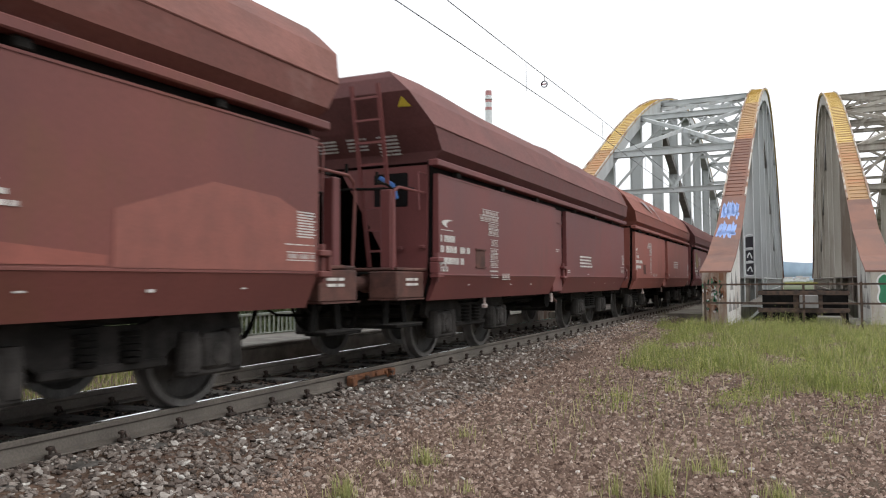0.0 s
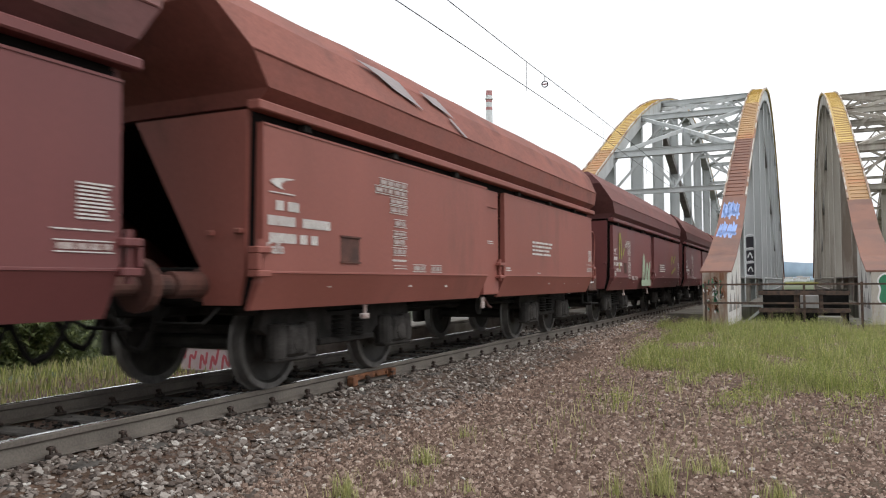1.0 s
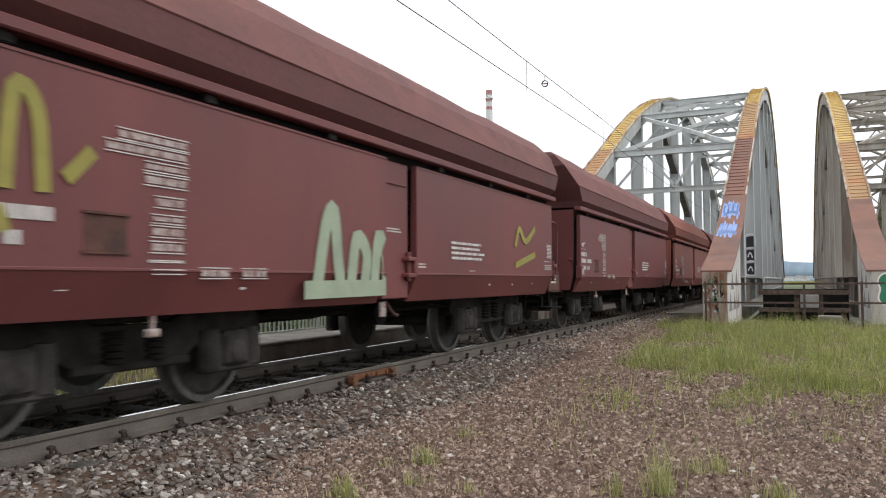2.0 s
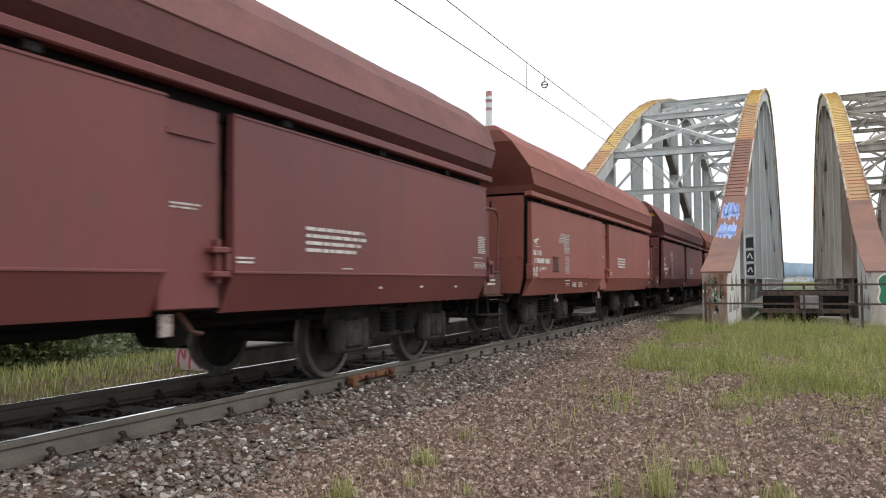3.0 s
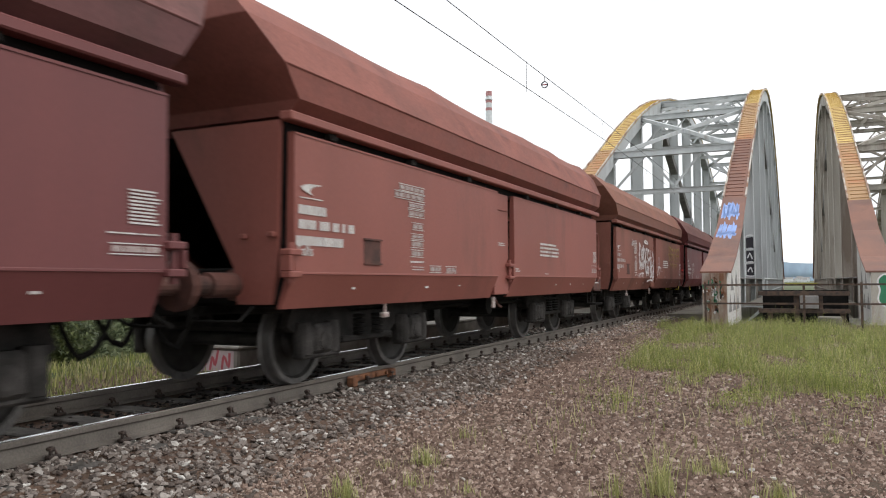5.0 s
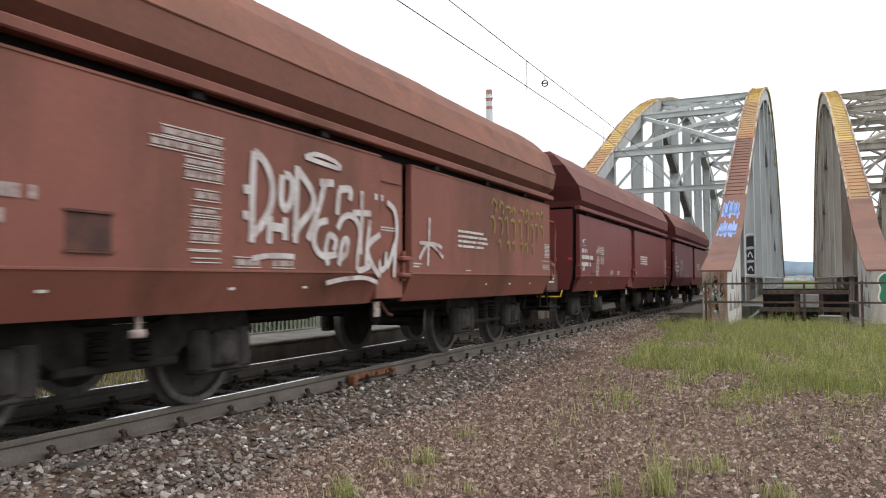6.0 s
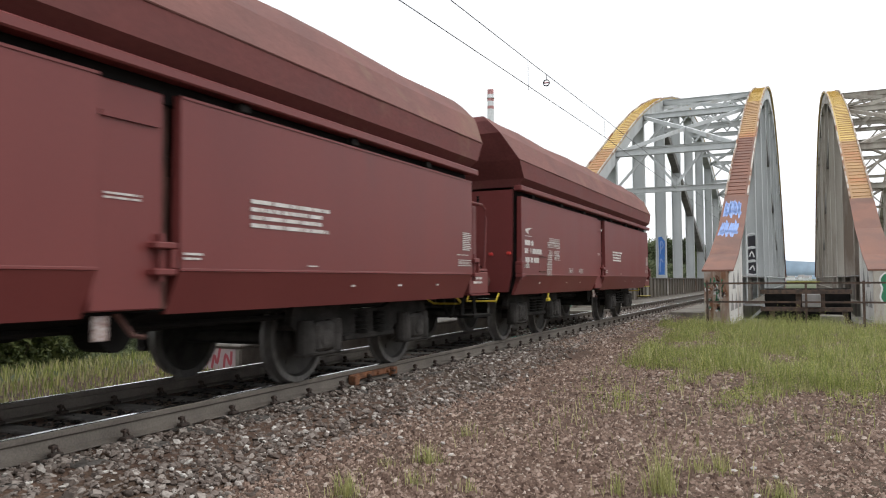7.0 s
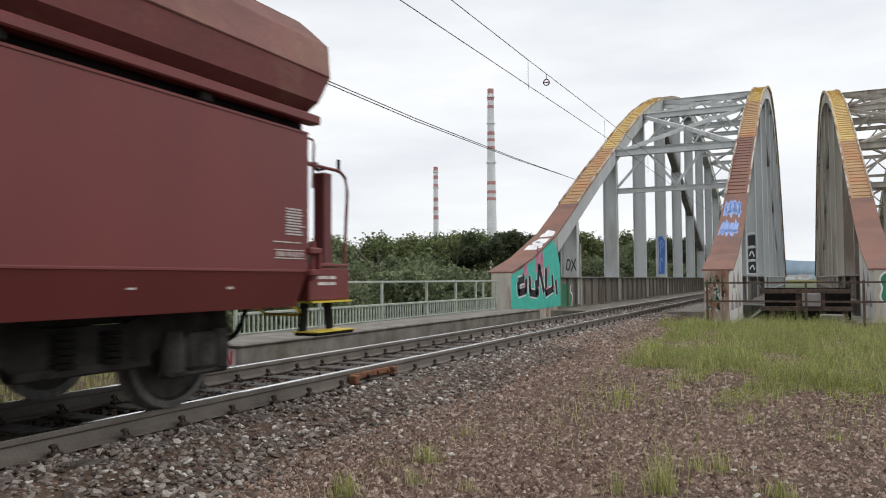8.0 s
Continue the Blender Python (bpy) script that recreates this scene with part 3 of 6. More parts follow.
        hoop = [(1.36, yw + e * 0.02, 2.18), (1.36, yw + e * 0.7, 2.18), (1.36, yw + e * 0.81, 2.12), (1.36, yw + e * 0.85, 1.98), (1.34, yw + e * 0.82, 1.2)]
        part("hand_rail", Shape().tube(hoop, 0.017, 8), paint, wagon, "bent tube hand rail")
        part("grab_iron", Shape().tube([(1.38, yw + e * 0.01, 2.42), (1.38, yw + e * 0.2, 2.42), (1.38, yw + e * 0.22, 2.38), (1.38, yw + e * 0.2, 1.95)], 0.012, 6), paint, wagon)
        part("hand_rail", Shape().tube([(-x if x > 0 else x, y, z) for x, y, z in hoop], 0.022, 8), paint, wagon)
        part("cross_rail", Shape().tube([(1.36, yw + e * 0.3, 2.2), (0.5, yw + e * 0.34, 2.24), (-1.36, yw + e * 0.3, 2.2)], 0.018, 8), UNDER, wagon)
        col = Shape().soft(1.12, 1.26, *sorted((yw + e * 0.58, yw + e * 0.72)), 1.22, 2.16, 0.012)
        part("brake_column", col, PAINTS["maroon"] if not ladder else paint, wagon)
        cr = Shape().tube([(1.2, yw + e * 0.1, 2.24), (1.2, yw + e * 0.4, 2.23), (1.2, yw + e * 0.55, 2.18), (1.2, yw + e * 0.7, 2.22), (1.2, yw + e * 0.95, 2.22)], 0.016).tube([(1.2, yw + e * 0.93, 2.2), (1.2, yw + e * 0.93, 2.34)], 0.018)
        part("brake_crank", cr, UNDER, wagon)
    if ladder:
        la = Shape()
        for x in (0.62, 1.0):
            la.bar((x, yw + e * 0.12, 1.25), (x, yw + e * 0.56, 3.5), 0.05, 0.03)
        for k in range(8):
            la.bar((0.62, yw + e * (0.16 + k * 0.053), 1.45 + k * 0.27), (1.0, yw + e * (0.16 + k * 0.053), 1.45 + k * 0.27), 0.03, 0.03)
        part("ladder", la, paint, wagon)
        tri = [(1.15, 3.24), (1.34, 3.23), (1.24, 3.35)]
        d = lambda z: e * (5.69 + (z - 2.72) * 0.64)
        part("warning_sign", Shape().loft([[(x, d(z), z) for x, z in tri], [(x, d(z) + e * 0.006, z) for x, z in tri]]), YELLOW, wagon, "yellow warning triangle")
        lines = Shape()
        for bx, n in ((-0.2, 4), (0.26, 4), (0.72, 6)):
            for k in range(n):
                z = 2.93 - k * 0.042
                lines.loft([[(bx, d(z), z), (bx + 0.3, d(z), z), (bx + 0.3, d(z - 0.02), z - 0.02), (bx, d(z - 0.02), z - 0.02)],
                            [(bx, d(z) + e * 0.005, z), (bx + 0.3, d(z) + e * 0.005, z), (bx + 0.3, d(z - 0.02) + e * 0.005, z - 0.02), (bx, d(z - 0.02) + e * 0.005, z - 0.02)]])
        part("stencil", lines, WHITE, wagon)
        # Black slab drawn as the shaded hole in the end wall.
        opening = part("end_opening", Shape().soft(0.62, 1.12, *sorted((yw + e * 0.004, yw - e * 0.02)), 2.02, 2.46, 0.02), SLOT, wagon)
        part("hose_bundle", Shape().tube([(0.75, yw + e * 0.06, 2.4), (0.95, yw + e * 0.1, 2.3), (1.0, yw + e * 0.08, 2.12)], 0.03, 8), DEEPBLUE, wagon)
    # small red lamps and brackets
    lamp = LAMPRED if wagon["colour"] in ("fresh",) else paint
    part("tail_lamp", Shape().soft(1.30, 1.37, *sorted((yw + e * 0.003, yw + e * 0.06)), 1.47, 1.52, 0.01), lamp, wagon)
    part("lamp_bracket", Shape().soft(0.99, 1.05, *sorted((yw + e * 0.003, yw + e * 0.05)), 1.46, 1.51, 0.01), lamp, wagon)


# how far each wagon's running number, data grid and maintenance lines sit from their usual place (along, up)
LOW, USUAL = ((0.02, -0.15), (-0.46, -0.06), (-0.3, -0.16)), ((0.04, -0.03), (0.05, 0.03), (0.05, 0.0))
MARKS_AT = [USUAL, LOW, USUAL, LOW, ((0.02, -0.15), (-0.28, -0.04), (-0.3, -0.16)), ((0.03, -0.2), (-0.24, -0.19), (-0.42, -0.1)), LOW, USUAL, USUAL]


def build_wagon(k):
    colour = COLOURS[k]
    paint = PAINTS[colour]
    words = {"worn": "worn and repainted red-brown", "rust": "rust-stained orange-brown", "maroon": "dull maroon", "red": "faded red-brown", "fresh": "freshly painted dark red"}[colour]
    extra = {3: ", sprayed with graffiti", 8: ", sprayed with graffiti", 10: ", last of train"}.get(k, "")
    wagon = new("hopper_wagon")
    wagon["colour"] = colour
    tagged(wagon, words + " steel hopper wagon" + (extra or " rolling on the track"), "wagon", "wagons of the train")
    WAGONS.append(wagon)
    rng = random.Random(k)
    # upper hopper with open top
    outer = [(2.59, 1.43, 5.62), (2.72, 1.585, 5.66), (3.00, 1.58, 5.86), (3.42, 1.34, 6.10), (3.63, 1.13, 6.08), (3.72, 1.03, 6.03), (3.68, 0.97, 5.95), (3.0, 0.9, 5.2), (2.62, 1.0, 5.0)]
    n = 15
    rings = []
    for i, (z, hx, hy) in enumerate(outer):
        ring, hr = [], hy + (0.13 if i > 2 else 0.05)
        for a, b in (((-hx, -hy), (hx, -hy)), ((hx, -hy), (hx, hr)), ((hx, hr), (-hx, hr)), ((-hx, hr), (-hx, -hy))):
            for j in range(n):
                t = j / n
                x, y = a[0] + (b[0] - a[0]) * t, a[1] + (b[1] - a[1]) * t
                dent = (0.01 if i < 3 else 0.03) * noise.noise((x * 1.3 + k * 7, y * 0.9, z * 1.7)) if j else 0
                ring.append((x + (dent if abs(x) == hx else 0), y + (dent if y in (-hy, hr) else 0), z + (0.045 * noise.noise((y * 0.7, k, z)) if i in (4, 5) else 0)))
        rings.append(ring)
    hopper = part("hopper", Shape().loft(rings), ROOFS[colour], wagon)
    # Upward faces get the lighter top colour.
    hopper.data.materials.append(DUST_SKYLIT[colour])
    for face in hopper.data.polygons:
        if face.normal.z > 0.3 and face.center.z > 3.0 and abs(face.normal.x) > 0.3:
            face.material_index = 1
    # Thin strips added to paint the bend's highlight and worn edge.
    for sx in (-1, 1):
        part("edge_highlight", Shape().tube([(sx * 1.58, -5.84, 3.003), (sx * 1.58, 5.88, 3.003)], 0.013, 6), DUST_SKYLIT[colour], wagon, "rubbed edge and painted highlight along the hopper's bend")
    for sx in (-1, 1):
        r = part("top_rail", Shape().soft(*sorted((sx * 1.44, sx * 1.575)), -HALF, HALF, 2.515, 2.60, 0.012), paint, wagon)
        # Black box added as the shade below the top rail.
        part("gap_shade", Shape().box(*sorted((sx * 1.36, sx * 1.43)), -5.62, 5.62, 2.36, 2.60), SLOT, wagon)
        for yb in (-5.0, -3.3, -1.6, 0.9, 2.6, 4.3):
            part("hinge", Shape().soft(*sorted((sx * 1.44, sx * 1.53)), yb - 0.06, yb + 0.06, 2.44, 2.513, 0.01), BOGIE, r)
        prof = [(sx * 1.46, 2.425), (sx * 1.53, 2.425), (sx * 1.533, 1.155), (sx * 1.536, 1.15), (sx * 1.536, 1.135), (sx * 1.525, 1.13), (sx * 1.385, 0.817), (sx * 1.34, 0.817), (sx * 1.44, 1.13)]
        for ya, yb in ((-5.66, -0.55), (0.17, 5.62)):
            d = part("side_door", Shape().along(prof, ya, yb), paint, wagon)
            part("door_rim", Shape().box(*sorted((sx * 1.531, sx * 1.538)), ya, yb, 2.405, 2.425), paint, d)
            if ya < 0:
                ho = -0.33 if colour == "fresh" else -0.03
                hz = -0.1 if colour == "fresh" else -0.05
                # The darker paint on lips and hatch stands in for the recess shadow.
                for z0, z1 in ((1.55, 1.568), (1.293, 1.31)):
                    part("hatch_lip", Shape().box(*sorted((sx * 1.534, sx * 1.552)), -4.47, -4.10, z0, z1), GRUBBY_SHADE, d).matrix_basis = pose(0, ho + 0.03, hz)
                ht = part("hatch", Shape().soft(*sorted((sx * 1.528, sx * 1.536)), -4.46, -4.11, 1.31, 1.55, 0.003), GRUBBY_SHADE if colour != "fresh" else paint, d)
                ht.matrix_basis = pose(0, ho + 0.03, hz)
        part("gap_panel", Shape().soft(*sorted((sx * 1.38, sx * 1.47)), -0.55, 0.06, 0.86, 2.42, 0.01).box(*sorted((sx * 1.47, sx * 1.49)), -0.5, 0.0, 2.16, 2.2), paint, wagon)
        # Slot shade between the doors is put in as darker paint.
        part("gap_slot", Shape().box(*sorted((sx * 1.30, sx * 1.40)), 0.06, 0.17, 0.86, 2.42), GRUBBY_SHADE, wagon)
        lt = Shape().soft(*sorted((sx * 1.44, sx * 1.56)), -0.08, 0.12, 1.10, 1.15, 0.01).soft(*sorted((sx * 1.44, sx * 1.56)), -0.08, 0.12, 1.29, 1.34, 0.01).soft(*sorted((sx * 1.44, sx * 1.56)), 0.07, 0.12, 1.15, 1.29, 0.008).tube([(sx * 1.5, 0.02, 1.06), (sx * 1.5, 0.02, 1.4)], 0.028)
        part("door_latch", lt, paint, wagon)
        part("label_plate", Shape().soft(*sorted((sx * 1.37, sx * 1.40)), -0.46, -0.34, 0.66, 0.83, 0.006), WHITEDIM, wagon)
        part("bracket", Shape().tube([(sx * 1.3, -0.2, 0.84), (sx * 1.36, -0.1, 0.68), (sx * 1.36, 0.0, 0.66)], 0.02), GRUBBY_SHADE, wagon)
        sd = 100 * k + (sx > 0)
        if sx < 0:
            continue
        # operator's mark: a plain swoosh, then bars for the running number
        fresh = colour == "fresh"
        dy, dz = (0.12, -0.08) if fresh else MARKS_AT[k][0]
        gy, gz = (0.0, 0.0) if fresh else MARKS_AT[k][1]
        ty, tz = (-0.5, 0.0) if fresh else MARKS_AT[k][2]
        sw = [(-5.62, 1.965), (-5.56, 2.0), (-5.45, 2.02), (-5.25, 2.03), (-5.40, 1.99), (-5.46, 1.955), (-5.47, 1.92), (-5.42, 1.875), (-5.52, 1.90), (-5.59, 1.93)]
        part("operator_mark", Shape().along([(-5.45 + (u + 5.45) * 0.95 + dy, 1.955 + (v - 1.955) * 0.72 + dz) for u, v in sw], 1.537, 1.541, "x"), WHITE, wagon)
        part("stencil_rule", Shape().box(1.537, 1.541, -5.63 + dy, -5.26 + dy, 1.862 + dz, 1.872 + dz), WHITE, wagon)
        for y0, y1, z in ((-5.64, -5.2, 1.80), (-5.64, -4.74, 1.665), (-5.68, -4.94, 1.515)):
            marks = Shape()
            u = y0 + dy
            while u < y1 + dy:
                if rng.random() < 0.82:
                    marks.box(1.537, 1.541, u, u + 0.042, z - 0.085 + dz, z + dz)
                u += 0.056
            part("stencil", marks, WHITEDIM if colour in ("rust", "worn") else WHITE, wagon, "white stencilled running number")["kind"] = "stuff"

        def framed(y0, y1, z0, z1):
            part("stencil_rule", Shape().box(1.537, 1.541, y0, y1, z1 - 0.008, z1).box(1.537, 1.541, y0, y1, z0, z0 + 0.008), WHITE, wagon)["kind"] = "stuff"
            bars = Shape()
            u = y0 + 0.02
            while u < y1 - 0.03:
                w = min(y1 - 0.02 - u, rng.uniform(0.05, 0.16))
                bars.box(1.537, 1.540, u, u + w, z0 + 0.02, z1 - 0.02)
                u += w + 0.02
            part("stencil", bars, WHITEDIM, wagon)["kind"] = "stuff"
        if fresh:
            grid = ((-4.18, -3.52, 1.735, 1.81), (-4.29, -3.52, 1.64, 1.73), (-4.22, -3.97, 1.505, 1.585), (-3.9, -3.54, 1.505, 1.59), (-4.28, -4.0, 1.425, 1.50), (-3.9, -3.54, 1.42, 1.50),
                    (-4.31, -4.03, 1.34, 1.42), (-4.33, -4.03, 1.245, 1.335), (-4.35, -4.04, 1.14, 1.24), (-2.91, -2.6, 1.19, 1.275), (-2.17, -1.86, 1.19, 1.275))
        else:
            grid = ((-3.75, -3.1, 2.075, 2.16), (-3.85, -3.1, 1.985, 2.07), (-3.52, -3.1, 1.89, 1.965), (-3.52, -3.1, 1.79, 1.88), (-3.42, -3.13, 1.64, 1.73), (-3.45, -3.13, 1.53, 1.60), (-3.45, -3.13, 1.43, 1.52),
                    (-3.46, -3.13, 1.32, 1.41), (-3.47, -3.13, 1.255, 1.275), (-3.43, -3.13, 1.17, 1.21), (-2.97, -2.63, 1.14, 1.23))
            if k not in (1, 6):
                grid += ((-2.5, -2.17, 1.14, 1.23),)
        for g in grid:
            framed(g[0] + gy, g[1] + gy, g[2] + gz, g[3] + gz)
        blocks = []
        text_rows(blocks, 1, 1.45 + ty, 2.6 + ty, 1.47 + tz, 1.735 + tz, 4, sd + 5)
        text_rows(blocks, 1, 5.28, 5.56, 1.45, 1.70, 10, sd + 6, gaps=False)
        text_rows(blocks, 1, 5.1, 5.56, 1.38, 1.40, 1, sd + 7)
        text_rows(blocks, 1, 1.75, 1.95, 1.175, 1.2, 1, sd + 9)
        text_rows(blocks, 1, 0.2, 0.42, 1.2, 1.27, 2, sd + 10)
        text_rows(blocks, 1, -0.45, -0.1, 1.60, 1.66, 2, sd + 11, x=1.471)
        for line in blocks:
            part("stencil", line, WHITE, wagon, "white stencilled line")["kind"] = "stuff"
        framed(5.12, 5.56, 1.25, 1.33)
        for yy in (-4.6, -2.9, -1.9, 2.6, 3.6, 4.6):
            zz = 0.995 + rng.uniform(-0.012, 0.012)
            part("small_mark", Shape().box(1.468, 1.473, yy, yy + 0.07, zz, zz + 0.022), WHITE, wagon)
        cu = bpy.data.curves.new("type_lettering", "FONT")
        cu.body, cu.size, cu.extrude = "Falls", 0.14, 0.002
        tmp = bpy.data.objects.new("type_lettering", cu)
        scene.collection.objects.link(tmp)
        me = bpy.data.meshes.new_from_object(tmp.evaluated_get(bpy.context.evaluated_depsgraph_get()))
        bpy.data.objects.remove(tmp)
        me.materials.clear()
        me.materials.append(WHITE)
        lo = new("type_lettering", me)
        lo.parent = wagon
        lo.matrix_basis = pose(sx * 1.539, -5.66 + dy, 1.335 + dz, 90, 0, 90 * sx)
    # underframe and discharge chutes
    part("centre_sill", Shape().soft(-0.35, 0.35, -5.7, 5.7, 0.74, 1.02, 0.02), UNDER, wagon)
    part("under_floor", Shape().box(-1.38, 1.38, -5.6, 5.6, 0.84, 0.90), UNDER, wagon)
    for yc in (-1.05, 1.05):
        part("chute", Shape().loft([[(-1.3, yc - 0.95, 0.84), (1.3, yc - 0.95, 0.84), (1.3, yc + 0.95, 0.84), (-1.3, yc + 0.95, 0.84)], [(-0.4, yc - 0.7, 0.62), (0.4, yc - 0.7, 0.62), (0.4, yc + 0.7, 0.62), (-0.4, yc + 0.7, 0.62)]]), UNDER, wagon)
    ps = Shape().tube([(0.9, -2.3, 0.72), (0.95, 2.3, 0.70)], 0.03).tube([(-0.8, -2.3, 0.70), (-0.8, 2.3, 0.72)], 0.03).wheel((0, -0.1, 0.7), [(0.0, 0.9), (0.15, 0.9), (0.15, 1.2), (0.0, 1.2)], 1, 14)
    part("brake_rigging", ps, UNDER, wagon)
    part("valve_handle", Shape().tube([(1.36, -3.72, 0.84), (1.36, -3.72, 0.68)], 0.02).soft(1.33, 1.39, -3.78, -3.66, 0.66, 0.72, 0.01), YELLOW if k in (9, 10) else WHITEDIM, wagon)
    for i, yc in enumerate((-3.62, 3.62)):
        build_bogie(wagon, yc, i)
    front_over = (FRONTS[k] - FRONTS[k - 1] - 2 * HALF) / 2 if k else 0.95
    rear_over = (FRONTS[k + 1] - FRONTS[k] - 2 * HALF) / 2 if k < len(FRONTS) - 1 else 0.85
    build_end(wagon, -1, front_over, paint, k in (1, 6), k in (1, 6))
    build_end(wagon, 1, rear_over, paint, k not in (1, 6), False)
    return wagon


for k in range(len(FRONTS)):
    build_wagon(k)


# ---- graffiti strokes: thin ribbons of paint on a flat face ----
def ribbon(pts, w, thick, to_world):
    """A painted stroke of width w along a list of 2D points on a face, with rounded bends."""
    if len(pts) > 2:
        q = [pts[0]] + list(pts) + [pts[-1]]
        fine = []
        for a, b, c, d in zip(q, q[1:], q[2:], q[3:]):
            for t in (0.0, 0.25, 0.5, 0.75):
                fine.append(tuple(0.5 * (2 * b[i] + (c[i] - a[i]) * t + (2 * a[i] - 5 * b[i] + 4 * c[i] - d[i]) * t * t + (3 * b[i] - a[i] - 3 * c[i] + d[i]) * t ** 3) for i in (0, 1)))
        pts = fine + [pts[-1]]
    s = Shape()
    left, right = [], []
    for i, p in enumerate(pts):
        a, b = pts[max(i - 1, 0)], pts[min(i + 1, len(pts) - 1)]
        d = Vector((b[0] - a[0], b[1] - a[1]))
        d = d.normalized() if d.length else Vector((1, 0))
        nrm = Vector((-d.y, d.x)) * w / 2
        left.append((p[0] + nrm.x, p[1] + nrm.y))
        right.append((p[0] - nrm.x, p[1] - nrm.y))
    return s.loft([[to_world(*l, 0.0), to_world(*r, 0.0), to_world(*r, thick), to_world(*l, thick)] for l, r in zip(left, right)])


def blob(poly, thick, to_world):
    return Shape().loft([[to_world(u, v, 0.0) for u, v in poly], [to_world(u, v, thick) for u, v in poly]])


def merge(*shapes):
    s = Shape()
    for o in shapes:
        s.add(o.v, o.f)
    return s


# ---- the arch bridges ----
ARCH = [(23.6, 1.33), (25.8, 1.85), (29.0, 2.85), (32.0, 4.2), (36.0, 6.05), (40.0, 7.85), (44.0, 9.7), (48.0, 11.35), (52.0, 12.75), (56.0, 13.95), (60.0, 14.9), (64.0, 15.65), (68.0, 16.15), (72.0, 16.3)]
ARCH = [(y, z + 0.2 * min(1, max(0, (y - 26) / 8))) for y, z in ARCH]
ARCH = ARCH + [(144 - y, z) for y, z in ARCH[-2::-1]]


def arch_z(y):
    for (a, za), (b, zb) in zip(ARCH, ARCH[1:]):
        if a <= y <= b:
            return za + (zb - za) * (y - a) / (b - a)
    return 1.33


def build_bridge(label, grey=GREY):
    bridge = tagged(new("arch_bridge"), label, "bridge", "railway bridges")
    for side in (-1, 1):
        x0, x1 = sorted((side * 3.04, side * 3.72))
        pts = [p for p in ARCH if 29.0 <= p[0] <= 115.0]
        rib = part("arch_rib", Shape().loft([[(x0, y, z - 0.06), (x1, y, z - 0.06), (x1, y, z - 0.85), (x0, y, z - 0.85)] for y, z in pts]), grey, bridge)
        for ys in (1, -1):
            end = [(y if ys > 0 else 144 - y, z - 0.06) for y, z in ARCH if y <= 29.5]
            end += [((29.4 if ys > 0 else 144 - 29.4), -0.45), ((23.6 if ys > 0 else 144 - 23.6), -0.45)]
            part("end_block", Shape().along(end, x0, x1, "x"), RUSTGREY, bridge, "rust-streaked steel arch foot")
        # cover plates, bare rust near the foot and ochre above
        for lo, hi, m in ((23.6, 32.0, BRASS), (32.0, 40.0, BRASS), (40.0, 48.0, ORANGE), (48.0, 72.0, OCHRE), (72.0, 96.0, OCHRE), (96.0, 112.0, ORANGE), (112.0, 120.4, BRASS)):
            seg = [(y, z) for y, z in ARCH if lo <= y <= hi]
            if side < 0 and lo in (32.0, 40.0):
                m = ORANGE if lo == 32.0 else OCHRE
            part("cover_plate", Shape().loft([[(side * 2.98, y, z - 0.055), (side * 3.86, y, z - 0.055), (side * 3.86, y, z), (side * 2.98, y, z)] for y, z in seg]), m, bridge)
        for xe in (3.0, 3.83):
            seg = [(y, z) for y, z in ARCH if 32.0 <= y <= 72.0]
            part("kerb_angle", Shape().loft([[(side * xe - 0.03, y, z), (side * xe + 0.03, y, z), (side * xe + 0.03, y, z + 0.09), (side * xe - 0.03, y, z + 0.09)] for y, z in seg]), RUSTGREY, bridge)
        y = 32.2
        rung = None
        while y < 62:
            z = arch_z(y)
            slope = math.degrees(math.atan2(arch_z(y + 0.2) - arch_z(y - 0.2), 0.4))
            mtx = pose(side * 3.38, y, z, slope, 0, 0)
            mt = (OCHRE if y > 48 else ORANGE) if y > 40 or side < 0 else BRASS
            if rung is None:
                rung = {}
            if mt.name not in rung:
                ob = part("tread_bar", Shape().box(-0.33, 0.33, -0.02, 0.02, -0.005, 0.026), mt, bridge)
                ob.matrix_basis = mtx
                rung[mt.name] = ob
            else:
                share("tread_bar", rung[mt.name].data, mtx, bridge)
            y += 0.42
        # posts
        for i in range(11):
            yp = 32.0 + 8 * i
            zt = arch_z(yp) - 0.8
            post = Shape().box(side * 3.38 - 0.34, side * 3.38 + 0.34, yp - 0.02, yp + 0.02, 0.0, zt)
            for xe in (-0.34, 0.34):
                post.box(side * 3.38 + xe - 0.02, side * 3.38 + xe + 0.02, yp - 0.2, yp + 0.2, 0.0, zt)
            part("post", post, grey, bridge)
            part("stanchion", Shape().box(*sorted((side * 2.96, side * 3.01)), yp + 0.14, yp + 0.30, -0.05, 1.15 if i else 2.6), RUSTGREY, bridge)
        # long diagonals
        for (ya, za), (yb, zb) in (((55.5, 13.2), (88.0, 1.15)),):
            part("diagonal", Shape().bar((side * 3.38, ya, za), (side * 3.38, yb, zb), 0.5, 0.55), GREYDARK, bridge, "dark diagonal tie")
        # stiffening girder
        g = part("girder", Shape().box(*sorted((side * 3.06, side * 3.5)), 29.4, 114.6, -0.9, 1.12), GIRDER, bridge, "brown stained plate girder")
        part("top_flange", Shape().soft(*sorted((side * 2.92, side * 3.74)), 29.4, 114.6, 1.12, 1.17, 0.01), GREYDARK, g)
        stf = part("stiffener", Shape().box(-0.06, 0.06, -0.02, 0.02, -0.05, 1.12), GIRDER, g)
        stf.matrix_basis = pose(side * 3.02, 30.3, 0)
        for i in range(1, 52):
            share("stiffener", stf.data, pose(side * 3.02, 30.3 + i * 1.333, 0), g)
